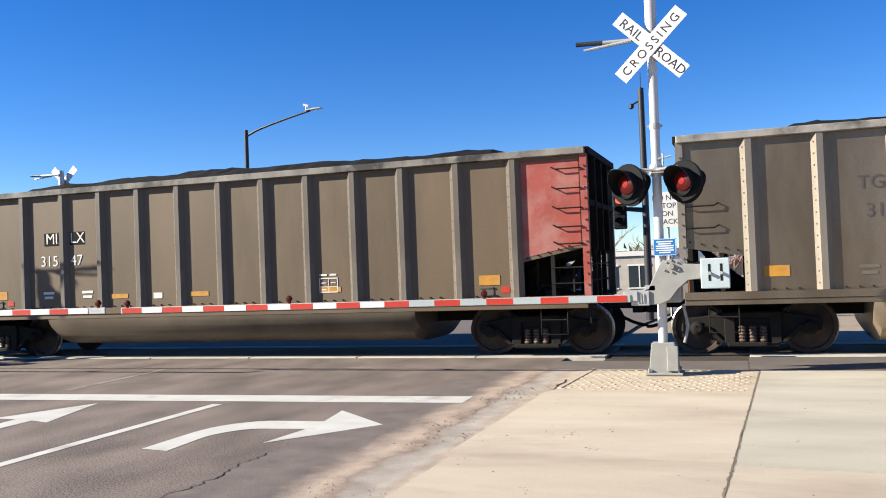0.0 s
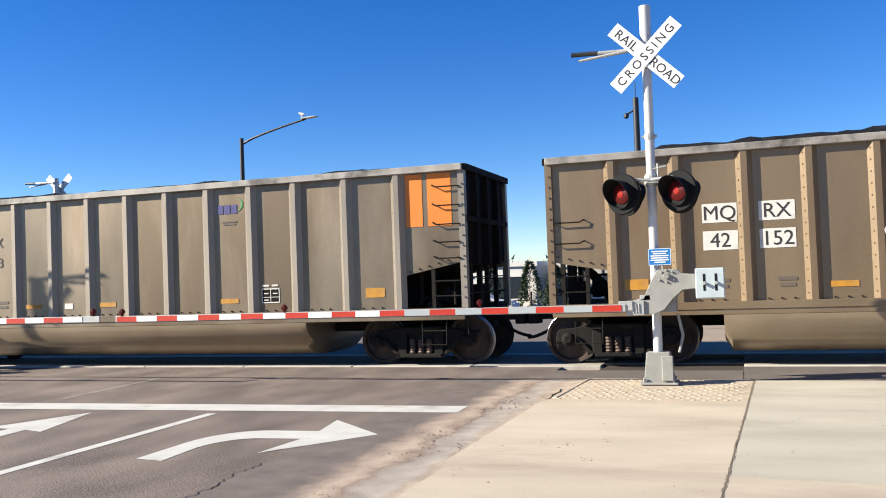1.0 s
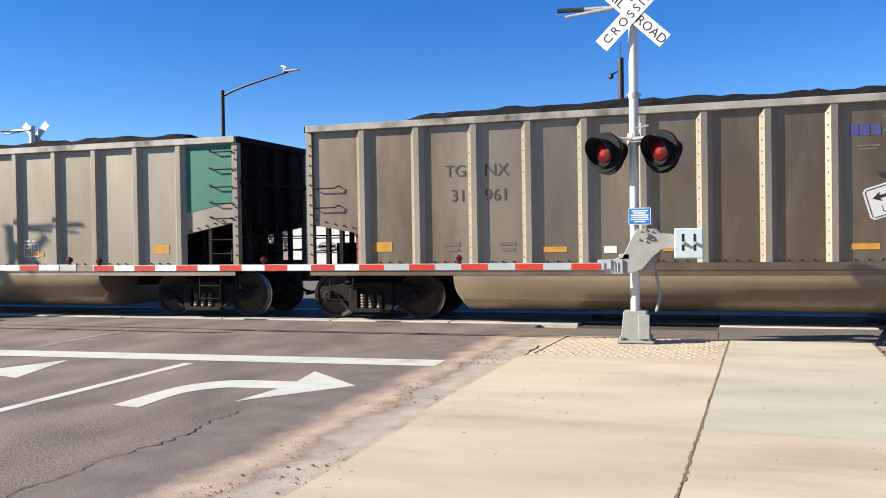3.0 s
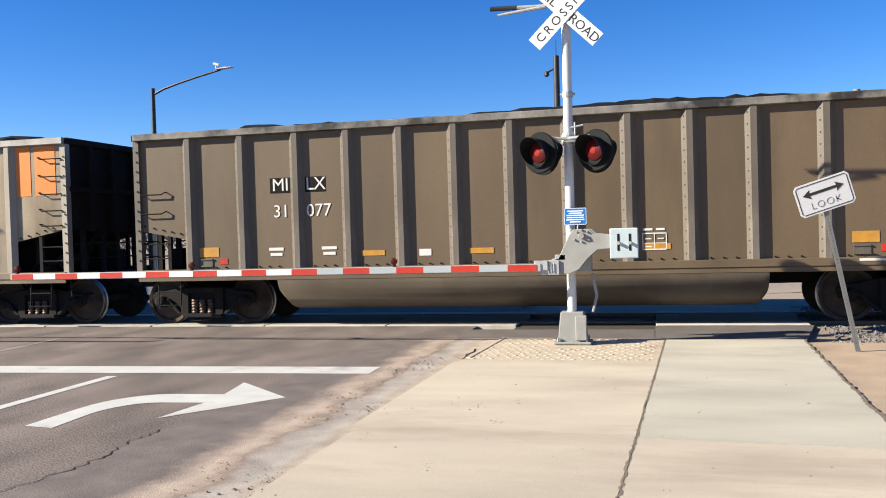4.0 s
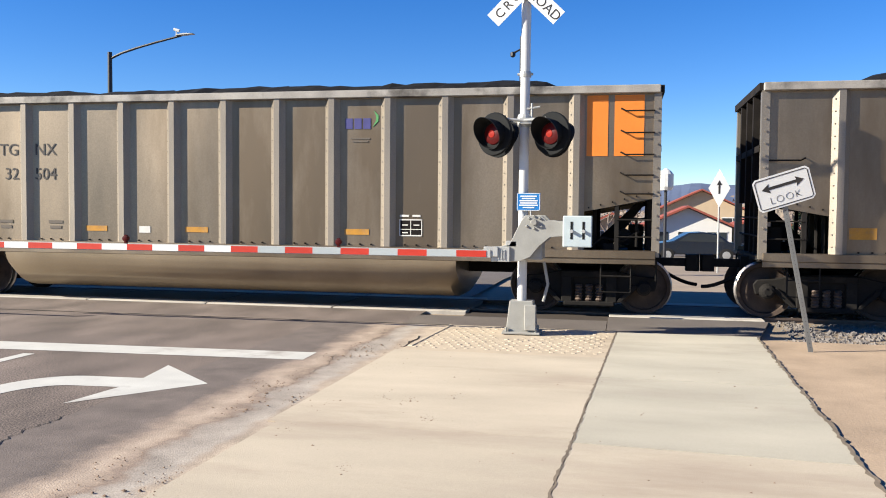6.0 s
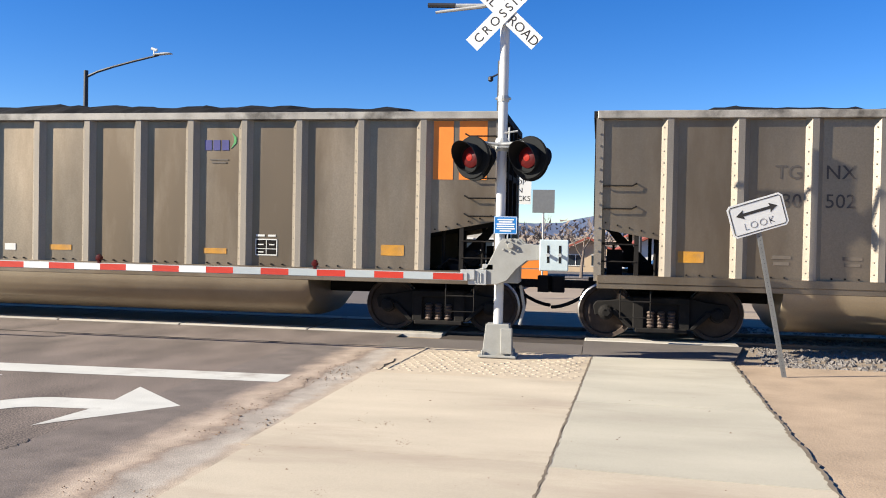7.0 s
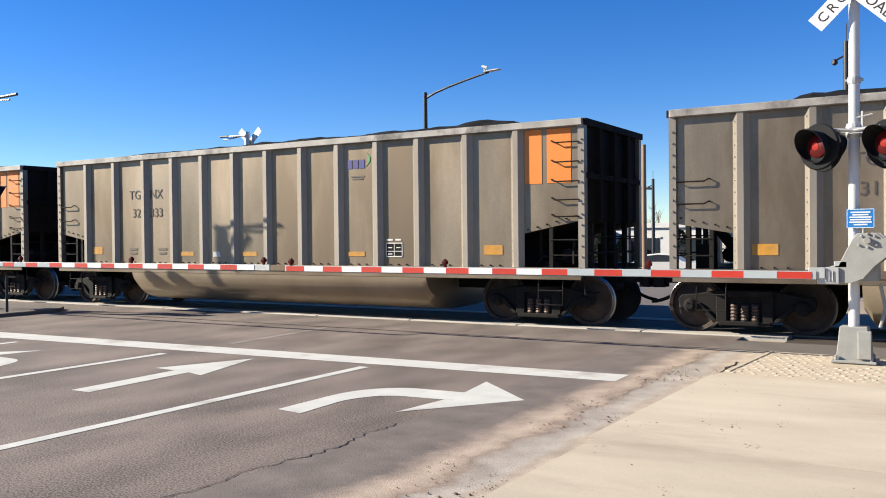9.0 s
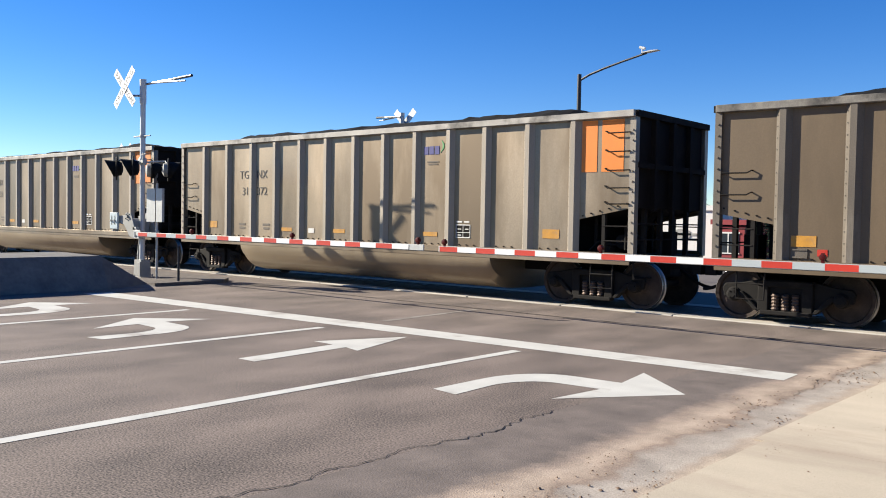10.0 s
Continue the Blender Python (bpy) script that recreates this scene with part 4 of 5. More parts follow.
part("shaft", shape("wood_shaft_tall", lambda bm: tube(bm, [(0, 0, 0), (0, 0, 7.6)], 0.15, 12, 0.12), WOODPOLE, 0, True), ob)
ob = empty("utility_cabinet", pose(9.35, 22.2, fall(22.2) - 0.1), "white steel utility cabinet beside a pole", "cabinet")
part("case", shape("cabinet_case", lambda bm: box(bm, -0.55, 0.55, -0.3, 0.3, 0, 1.55), STUCCO, 0.03), ob)
part("door", shape("cabinet_door", lambda bm: box(bm, -0.48, 0.48, -0.33, -0.3, 0.12, 1.45), STUCCO, 0.01), ob)
ob = empty("lantern_pole", pose(3.36, 27.0, fall(27) - 0.05), "dark pole topped by a white lantern", "lamp post")
part("pole", shape("lantern_pole", lambda bm: tube(bm, [(0, 0, 0), (0, 0, 3.3)], 0.07, 10), DARKPOLE), ob)
part("lantern", shape("lantern", lambda bm: lathe(bm, [(0.25, 3.25), (0.33, 3.4), (0.33, 3.95), (0.2, 4.1), (0.05, 4.2)], 14, "z"), BULB), ob, None, "white lantern box")


# ---- beyond the railway ----
def building(name, x, y, w, d, h, roof_h, wall, roof_mat, label, windows=3, gable=True, turn=0.0):
    ob = empty(name, pose(x, y, fall(y), 0, 0, turn), label, "building")
    part("wall", shape(f"{name}{x}_wall", lambda bm: prism(bm, [(-w / 2, 0), (w / 2, 0), (w / 2, h), (0, h + roof_h), (-w / 2, h)] if gable else [(-w / 2, 0), (w / 2, 0), (w / 2, h), (-w / 2, h)], 0, d, "y"), wall), ob)
    if gable:
        def build_roof(bm):
            for s in (-1, 1):
                k = roof_h / (w / 2)
                prism(bm, [(0, h + roof_h + 0.08), (s * (w / 2 + 0.6), h - 0.6 * k + 0.08), (s * (w / 2 + 0.6), h - 0.6 * k + 0.3), (0, h + roof_h + 0.3)], -0.8, d + 0.5, "y")
        part("roof", shape(f"{name}{x}_roof", build_roof, roof_mat), ob)
    else:
        part("roof", shape(f"{name}{x}_roof", lambda bm: box(bm, -w / 2 - 0.15, w / 2 + 0.15, -0.15, d + 0.15, h + 0.004, h + 0.35), roof_mat), ob)
    for i in range(windows):
        wx = -w / 2 + (i + 0.5) * w / windows
        win = part("window", shape(f"win{w / windows:.1f}{h:.1f}", lambda bm: box(bm, -w / windows * 0.33, w / windows * 0.33, -0.04, 0.02, h * 0.3, h * 0.78), GLASSDARK), ob, pose(wx, 0, 0))
        part("frame", shape(f"frm{w / windows:.1f}{h:.1f}", lambda bm: (box(bm, -w / windows * 0.36, w / windows * 0.36, -0.07, -0.045, h * 0.27, h * 0.3), box(bm, -w / windows * 0.36, w / windows * 0.36, -0.07, -0.045, h * 0.78, h * 0.82), box(bm, -0.04, 0.04, -0.07, -0.045, h * 0.3, h * 0.78)), STUCCO), win)
    return ob


building("station_house", 8.03, 80.0, 8.6, 9.0, 2.3, 1.9, STUCCO, REDROOF, "low white building with gabled red shingle roof", 3)
building("station_wing", 15.7, 82.0, 6.0, 6.0, 2.3, 1.2, TANSTUCCO, REDROOF, "tan side wing under a red shingle roof", 2)
building("station_wing", 0.4, 82.5, 5.0, 6.0, 2.3, 1.2, TANSTUCCO, REDROOF, "tan side wing under a red shingle roof", 2)
building("gabled_house", 12.5, 118.0, 13.0, 10.0, 4.0, 3.0, TANSTUCCO, REDROOF, "larger tan gabled house further back", 3)
shop = building("white_shop", -26.76, 46.0, 5.6, 10.0, 3.7, 0, STUCCO, STUCCO, "plain white flat roofed shop with a round emblem", 0, False)
part("emblem", shape("emblem", lambda bm: (lathe(bm, [(0.5, 0.0), (0.5, 0.03)], 16, "y", (0, -0.05, 0)), box(bm, -0.8, 0.8, -0.05, -0.02, -0.1, 0.1)), GEARGREY), shop, pose(0.3, 0, 2.0) @ Matrix.Diagonal((1.4, 1, 0.8, 1)), "plain round emblem on the wall")
building("maroon_annex", -22.62, 45.0, 2.2, 6.0, 2.7, 0, MAROON, MAROON, "maroon clad shop entrance with white poster", 1, False)
building("white_store", -17.26, 50.0, 8.5, 8.0, 3.4, 0, STUCCO, STUCCO, "white flat roofed store behind dark bushes", 2, False)
building("grey_garage", -8.45, 52.0, 7.0, 8.0, 3.3, 0, PANEL, STUCCO, "grey block garage with white awning", 3, False)


def sedan(m, paint, label):
    ob = empty("sedan", m, label, "car", "parked cars")
    prof = [(-2.3, 0.35), (-2.32, 0.7), (-2.2, 0.88), (-1.55, 0.98), (-0.95, 1.38), (-0.3, 1.46), (0.4, 1.42), (1.15, 1.0), (2.05, 0.86), (2.32, 0.66), (2.34, 0.35)]
    part("body", shape("sedan_body", lambda bm: prism(bm, prof, -0.87, 0.87, "y"), paint, 0.05, True), ob)
    for s in (-1, 1):
        part("side_window", shape("sedan_glass", lambda bm: prism(bm, [(-1.35, 0.98), (-0.9, 1.32), (-0.28, 1.39), (0.35, 1.35), (0.9, 1.0)], -0.004, 0.004, "y"), GLASSDARK), ob, pose(0, s * 0.878, 0))
        for x in (-1.4, 1.42):
            wh = part("wheel", shape("car_tyre", lambda bm: lathe(bm, [(0.2, -0.1), (0.33, -0.09), (0.33, 0.09), (0.2, 0.1)], 20), RUBBER, 0, True), ob, pose(x, s * 0.82, 0.33))
            part("rim", shape("car_rim", lambda bm: lathe(bm, [(0.2, -0.105), (0.08, -0.112), (0.06, 0.112), (0.2, 0.105)], 14), GALV, 0, True), wh)
        part("headlight", shape("car_headlight", lambda bm: box(bm, -0.06, 0.06, -0.2, 0.2, -0.07, 0.07), BULB, 0.02), ob, pose(2.24, s * 0.6, 0.7))
        part("tail_light", shape("car_tail", lambda bm: box(bm, -0.04, 0.04, -0.2, 0.2, -0.08, 0.08), MAROON, 0.02), ob, pose(-2.29, s * 0.6, 0.75))
    return ob


sedan(pose(5.08, 33.0, fall(33), 0, 0, 184), CARPAINT, "dark blue sedan parked beyond the track")
sedan(pose(11.75, 36.5, fall(36.5), 0, 0, 178), GALV, "silver sedan parked beyond the track")
sedan(pose(-13.85, 38.0, fall(38), 0, 0, 5), STUCCO, "white sedan waiting on the far road")

barrier = empty("road_barrier", pose(-1.32, 25.5, fall(25.5)), "orange striped roadwork barricade", "barricade")
for z in (0.5, 0.98, 1.46):
    part("board", shape("barrier_board", lambda bm: box(bm, -0.75, 0.75, -0.02, 0.02, -0.22, 0.22), ORANGE, 0.006), barrier, pose(0, 0, z))
for x in (-0.6, 0.6):
    part("leg", shape("barrier_leg", lambda bm: box(bm, -0.03, 0.03, 0.025, 0.075, 0.0, 1.7), GALV), barrier, pose(x, 0, 0))


def bare_tree(x, y, h, seed, label):
    rnd = random.Random(seed)
    ob = empty("bare_tree", pose(x, y, fall(y)), label, "tree", "bare winter trees")
    limbs, twigs = bmesh.new(), bmesh.new()

    def grow(p, d, length, r, level):
        mid = p + d * length * 0.5 + Vector((rnd.uniform(-1, 1), rnd.uniform(-1, 1), rnd.uniform(-0.2, 0.6))) * length * 0.08
        q = p + d * length + Vector((0, 0, length * 0.05))
        tube(limbs if level < 2 else twigs, [p, mid, q], r, 6 if level < 2 else 3, r * 0.6)
        if level >= 4:
            return
        for k in range(3 if level < 3 else 4):
            a = rnd.uniform(0, 6.28)
            nd = (d + Vector((math.cos(a), math.sin(a), rnd.uniform(-0.1, 0.5))) * rnd.uniform(0.45, 0.8)).normalized()
            grow(p + (q - p) * rnd.uniform(0.6, 1.0), nd, length * rnd.uniform(0.55, 0.75), max(r * 0.5, 0.012), level + 1)
    grow(Vector((0, 0, 0)), Vector((rnd.uniform(-0.1, 0.1), 0, 1)).normalized(), h * 0.34, h * 0.022, 0)
    part("trunk", finish(limbs, BARK, "trunk"), ob)
    part("crown", finish(twigs, TWIG, "crown"), ob, None, "bare brown twigs")


for i, (x, y, h) in enumerate(((-7.5, 58, 8.5), (-10.2, 62, 7.5), (-3.5, 64, 7.5), (-0.5, 60, 6.5), (-18.5, 60, 8.0), (-28, 62, 8), (2.2, 48, 5.5), (-23.0, 64, 8.5), (21, 66, 7), (5.0, 72, 7.5))):
    bare_tree(x - 0.037 * y, y, h, 40 + i, "leafless brown tree with fine twigs")


def evergreen(x, y, h, seed):
    rnd = random.Random(seed)
    ob = empty("evergreen", pose(x, y, fall(y)), "dark green rounded evergreen bush", "tree", "evergreens")
    part("trunk", shape("eg_trunk", lambda bm: tube(bm, [(0, 0, 0), (0, 0, 1.5)], 0.1, 8), BARK), ob)
    bm = bmesh.new()
    for k in range(900):
        t = rnd.random() ** 0.8
        r = h * 0.28 * (1 - t) ** 0.6 * (0.7 + 0.4 * rnd.random())
        a = rnd.uniform(0, 6.28)
        c = Vector((r * math.cos(a), r * math.sin(a), 0.25 + t * h))
        d = Vector((math.cos(a), math.sin(a), rnd.uniform(-0.2, 0.9))).normalized() * rnd.uniform(0.15, 0.32)
        s = d.orthogonal().normalized() * rnd.uniform(0.05, 0.1)
        bm.faces.new([bm.verts.new(c - s), bm.verts.new(c + s), bm.verts.new(c + d)])
    part("crown", finish(bm, CONIFER, "crown"), ob)


for i, (x, y, h) in enumerate(((-18.6, 44.5, 3.0), (-17.3, 45.0, 2.4), (-13.8, 46.5, 2.8), (-9.3, 47, 3.0), (-11.5, 49, 3.4), (15.5, 52, 3.0))):
    evergreen(x - 0.035 * y, y, h, 70 + i)


def build_hills(bm):
    n = 220
    lo, hi = [], []
    for i in range(n + 1):
        a = math.radians(-75 + 130 * i / n)
        r = 3000
        d = math.degrees(a)
        k = min(max((d + 14) / 32, 0), 1)
        e = 3400 * math.tan(radians(0.45 + 1.9 * k * k * (3 - 2 * k))) + 30 * noise.noise((a * 7, 0.3, 0)) + 14 * noise.noise((a * 21, 1.7, 0)) + 5 * noise.noise((a * 60, 2.7, 0))
        lo.append(bm.verts.new((r * math.sin(a), r * math.cos(a), -10)))
        hi.append(bm.verts.new(((r + 400) * math.sin(a), (r + 400) * math.cos(a), max(e, 8))))
    for i in range(n):
        bm.faces.new((lo[i], lo[i + 1], hi[i + 1], hi[i]))


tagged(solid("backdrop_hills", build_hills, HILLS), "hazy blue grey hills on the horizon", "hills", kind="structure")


def build_near_hill(bm):
    n = 120
    lo, hi = [], []
    for i in range(n + 1):
        d = 4 + 46 * i / n
        a = radians(d)
        k = min(max((d - 4) / 12, 0), 1)
        e = 2 + 750 * math.tan(radians(2.1)) * k * k * (3 - 2 * k) + 4 * noise.noise((a * 30, 0.3, 2)) + 2 * noise.noise((a * 90, 0.3, 5))
        lo.append(bm.verts.new((620 * math.sin(a), 620 * math.cos(a), -8)))
        hi.append(bm.verts.new((750 * math.sin(a), 750 * math.cos(a), e)))
    for i in range(n):
        bm.faces.new((lo[i], lo[i + 1], hi[i + 1], hi[i]))


tagged(solid("backdrop_hillside", build_near_hill, HILL_TAN), "dry tan hillside with sparse scrub", "hills", kind="structure")


def build_far_trees(bm):
    rnd = random.Random(5)
    for k in range(900):
        a = math.radians(rnd.uniform(-80, 45))
        r = rnd.uniform(130, 320)
        c = Vector((r * math.sin(a), r * math.cos(a), -2.4))
        h = rnd.uniform(3, 8)
        for j in range(12):
            p = c + Vector((rnd.gauss(0, h * 0.22), rnd.gauss(0, h * 0.22), h * rnd.uniform(0.25, 1)))
            d = Vector((rnd.gauss(0, 1), rnd.gauss(0, 1), rnd.gauss(0.6, 1))).normalized() * rnd.uniform(0.6, 1.5)
            s = d.orthogonal().normalized() * rnd.uniform(0.15, 0.5)
            bm.faces.new([bm.verts.new(p - s), bm.verts.new(p + s), bm.verts.new(p + d)])


tagged(solid("far_trees", build_far_trees, TWIG), "far belt of leafless brown trees", "trees", kind="stuff")


# ---- the train ----
HALF, TOP = 7.38, 3.72
POSTS = [-HALF + q for q in (1.11, 2.2, 3.3, 4.3, 5.3, 6.3, 7.3, 8.3, 9.3, 10.3, 11.3, 12.4, 13.48)]
POSTS_EVEN = [POSTS[0] + (POSTS[-1] - POSTS[0]) * i / 12 for i in range(13)]


def coal_car(spec):
    name, body, post, chord, end_paint, letter_mat, marks, tub_depth = spec["name"], spec["body"], spec["post"], spec["chord"], spec["end"], spec["ink"], spec["marks"], spec["tub"]
    posts, top = POSTS_EVEN if spec.get("even") else POSTS, spec.get("top", TOP)
    bays = f"{spec.get('even', False)}{top}"
    car = empty("coal_car", pose(0, TRACK_Y, RAIL_Z), spec["label"], "railway wagon", "wagons of the coal train")

    def sheet_side(bm):
        a, b = POSTS[0], POSTS[-1]
        prof = [(-HALF, 1.86), (a, 1.66), (a, 1.02), (b, 1.02), (b, 1.70), (HALF, 1.95), (HALF, top - 0.1), (-HALF, top - 0.1)]
        prism(bm, prof, -1.51, -1.43, "y")
    for s in (1, -1):
        r = pose(0, 0, 0, 0, 0, 0 if s > 0 else 180)
        side = part("side", shape("side_sheet" + bays, sheet_side, body), car, r, "painted steel side sheet")
        def build_side_post(bm):
            prism(bm, [(-0.135, -1.508), (-0.05, -1.6), (0.05, -1.6), (0.135, -1.508)], 1.05, top - 0.09, "z")
            for k in range(13):
                z = 1.2 + k * 0.19
                prism(bm, [(-0.102, z), (-0.082, z), (-0.082, z + 0.02), (-0.102, z + 0.02)], -1.567, -1.54, "y")
        me = shape("side_post" + bays, build_side_post, post)
        for x in posts:
            part("side_post", me, side, pose(x, 0, 0))
        part("top_chord", shape("top_chord" + bays, lambda bm: box(bm, -HALF - 0.04, HALF + 0.04, -1.62, -1.40, top - 0.13, top), chord, 0.012), side, None, "scraped steel top chord")
        part("side_sill", shape("side_sill", lambda bm: (box(bm, -HALF, HALF, -1.62, -1.40, 0.97, 1.10), box(bm, -HALF, HALF, -1.6, -1.57, 0.88, 0.97)), body, 0.006), side, None, "long side sill")

        def build_corner(bm):
            box(bm, -0.06, 0.06, -1.565, -1.42, 1.0, top - 0.12)
            for k in range(12):
                z = 1.3 + k * 0.19
                tube(bm, [(0, -1.585, z), (0, -1.56, z)], 0.018, 5)
        for e in (-1, 1):
            part("corner_post", shape("corner_post" + bays, build_corner, end_paint if (e > 0 and s > 0 and spec.get("paint_corner")) else post), side, pose(e * HALF, 0, 0), "riveted corner post")

        def build_bolts(bm):
            for i in range(12):
                for k in range(3):
                    x = posts[i] + 0.3 + k * 0.2
                    tube(bm, [(x, -1.535, 1.13), (x, -1.505, 1.13)], 0.016, 5)
            for e, z0, z1 in ((-1, 1.9, 1.7), (1, 1.98, 1.74)):
                for k in range(6):
                    f = k / 5
                    x = e * (HALF - 0.12 - f * 0.95)
                    z = z0 + (z1 - z0) * f + 0.05
                    tube(bm, [(x, -1.535, z), (x, -1.505, z)], 0.016, 5)
        tagged(part("rivets", shape("rivets" + bays, build_bolts, ENDBLACK), side), kind="stuff")
        grab = shape("grab_iron", lambda bm: tube(bm, [(-0.25, -1.5, 0.04), (-0.25, -1.57, 0.04), (-0.18, -1.59, 0.0), (0.27, -1.59, 0.0), (0.27, -1.52, 0.0)], 0.013, 6), ENDBLACK)
        for z in (3.35, 3.0, 2.65, 2.32, 2.02):
            part("grab_iron", grab, side, pose(HALF - 0.32, 0, z))
        for z in (2.55, 2.18):
            part("grab_iron", grab, side, pose(-HALF + 0.35, 0, z) @ Matrix.Diagonal((-1, 1, 1, 1)))

        def build_step(bm):
            tube(bm, [(-0.24, -1.52, 0.95), (-0.24, -1.55, 0.42), (0.24, -1.55, 0.42), (0.24, -1.52, 0.95)], 0.014, 6)
            tube(bm, [(-0.24, -1.54, 0.68), (0.24, -1.54, 0.68)], 0.012, 6)

        def build_support(bm):
            box(bm, -0.035, 0.035, -1.5, -1.42, 1.05, 1.85)
            for z in (1.32, 1.6):
                tube(bm, [(0, -1.5, z), (0.62, -1.5, z)], 0.012, 6)
        for e in (-1, 1):
            part("step", shape("step", build_step, TRUCK), side, pose(e * (HALF - 0.62), 0, 0), "steel stirrup step")
            part("ladder_support", shape("ladder_support", build_support, TRUCK), side, pose(e * (HALF - 0.62), 0, 0) @ (Matrix.Diagonal((-1, 1, 1, 1)) if e < 0 else Matrix()), "ladder upright with rungs")
        if end_paint:
            def build_end_panel(bm):
                w = spec.get("split", True)
                x0, x1 = POSTS[-1] + 0.14, HALF - 0.09
                zb, zt = spec.get("end_z", (2.63, 3.61))
                if w:
                    box(bm, x0 + 0.02, x0 + 0.36, -1.517, -1.509, zb, zt)
                    box(bm, x0 + 0.46, x1 - 0.12, -1.517, -1.509, zb, zt)
                else:
                    prism(bm, [(x0, zb), (x1, zb + 0.2), (x1, zt), (x0, zt)], -1.517, -1.509, "y")
            part("end_paint", shape(f"end_panel{top}{spec.get('split', True)}{spec.get('end_z', 0)}", build_end_panel, end_paint), side, None, "painted end marking")
    # ends
    def build_end(bm):
        box(bm, HALF - 0.06, HALF - 0.02, -1.43, 1.43, 1.95, top - 0.1)

    def build_hopper_slope(bm):
        prism(bm, [(HALF - 0.06, 1.99), (HALF - 0.02, 1.95), (POSTS[-1] - 0.5, 1.62), (POSTS[-1] - 0.5, 1.66)], -1.42, 1.42, "y")

    def build_platform(bm):
        box(bm, POSTS[-1] + 0.1, HALF + 0.02, -1.4, 1.4, 0.96, 1.03)
        for y in (-0.9, -0.25, 0.25, 0.9):
            box(bm, HALF - 0.12, HALF - 0.04, y - 0.05, y + 0.05, 1.03, 1.98)
        prism(bm, [(POSTS[-1] + 0.1, 1.03), (POSTS[-1] + 0.5, 1.03), (HALF - 0.2, 1.8), (HALF - 0.1, 1.86), (HALF - 0.1, 1.92), (HALF - 0.3, 1.88)], -0.16, -0.14, "y")
        for y in (-1.15, 0.6, 1.15):
            tube(bm, [(POSTS[-1] + 0.3, y, 1.03), (POSTS[-1] + 0.3, y, 1.8)], 0.035, 6)
        tube(bm, [(POSTS[-1] + 0.22, -1.25, 1.12), (POSTS[-1] + 0.42, -1.25, 1.3), (POSTS[-1] + 0.75, -1.2, 1.24), (HALF - 0.25, -1.2, 1.42)], 0.022, 6)
        box(bm, POSTS[-1] + 0.45, POSTS[-1] + 0.7, -1.3, -1.1, 1.03, 1.2)
        box(bm, HALF - 0.42, HALF - 0.16, 0.3, 0.7, 1.03, 1.5)
        tube(bm, [(HALF - 0.5, -1.0, 1.3), (HALF - 0.5, -0.3, 1.3)], 0.14, 10)
        tube(bm, [(HALF - 0.85, -0.9, 1.2), (HALF - 0.85, 0.2, 1.2)], 0.1, 10)
        tube(bm, [(HALF - 0.3, -1.2, 1.15), (HALF - 0.3, -1.2, 1.6), (HALF - 0.6, -1.1, 1.6)], 0.03, 6)
        tube(bm, [(HALF - 0.02, -1.35, 1.35), (HALF - 0.02, 1.35, 1.35)], 0.014, 6)
        tube(bm, [(HALF - 0.02, -1.35, 1.65), (HALF - 0.02, 1.35, 1.65)], 0.014, 6)

    def build_coupler(bm):
        box(bm, POSTS[-1] - 0.4, HALF + 0.15, -0.2, 0.2, 0.66, 0.98)
        box(bm, HALF + 0.1, 8.11, -0.09, 0.09, 0.78, 0.92)
        prism(bm, [(7.96, -0.16), (8.15, -0.19), (8.19, -0.04), (8.12, 0.0), (8.2, 0.06), (8.16, 0.19), (7.96, 0.16)], 0.7, 0.99, "z")
        tube(bm, [(HALF + 0.79 * (1 - (1 - a / 8) ** 1.5), 0.35 - 0.019 * a, 0.44 + 0.4 * (1 - a / 8) ** 2.6) for a in range(9)], 0.032, 8)
        tube(bm, [(HALF + 0.02, -0.5, 0.62), (HALF + 0.02, -1.45, 0.62), (HALF + 0.02, -1.48, 0.95)], 0.018, 6)
        box(bm, HALF - 0.1, HALF + 0.02, -0.55, 0.55, 0.6, 0.95)
    for e in (0, 180):
        r = pose(0, 0, 0, 0, 0, e)
        end = part("end_wall", shape("end_wall" + bays, build_end, spec["endwall"]), car, r, "grimy end sheet with ribs, its shade put into the colour")
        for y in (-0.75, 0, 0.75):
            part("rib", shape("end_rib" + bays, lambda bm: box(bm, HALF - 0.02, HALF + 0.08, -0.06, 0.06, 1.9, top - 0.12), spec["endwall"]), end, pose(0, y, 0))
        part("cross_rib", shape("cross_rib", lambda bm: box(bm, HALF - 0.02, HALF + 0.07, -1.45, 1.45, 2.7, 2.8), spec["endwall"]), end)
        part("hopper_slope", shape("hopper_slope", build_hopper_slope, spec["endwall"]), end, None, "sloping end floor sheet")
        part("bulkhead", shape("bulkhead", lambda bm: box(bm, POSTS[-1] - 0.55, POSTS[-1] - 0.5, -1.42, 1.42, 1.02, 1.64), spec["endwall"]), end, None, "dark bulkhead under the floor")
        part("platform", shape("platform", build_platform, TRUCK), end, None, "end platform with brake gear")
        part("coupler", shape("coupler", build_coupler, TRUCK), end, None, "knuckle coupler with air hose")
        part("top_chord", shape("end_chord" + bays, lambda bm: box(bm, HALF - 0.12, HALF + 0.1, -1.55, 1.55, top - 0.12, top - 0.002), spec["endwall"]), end)

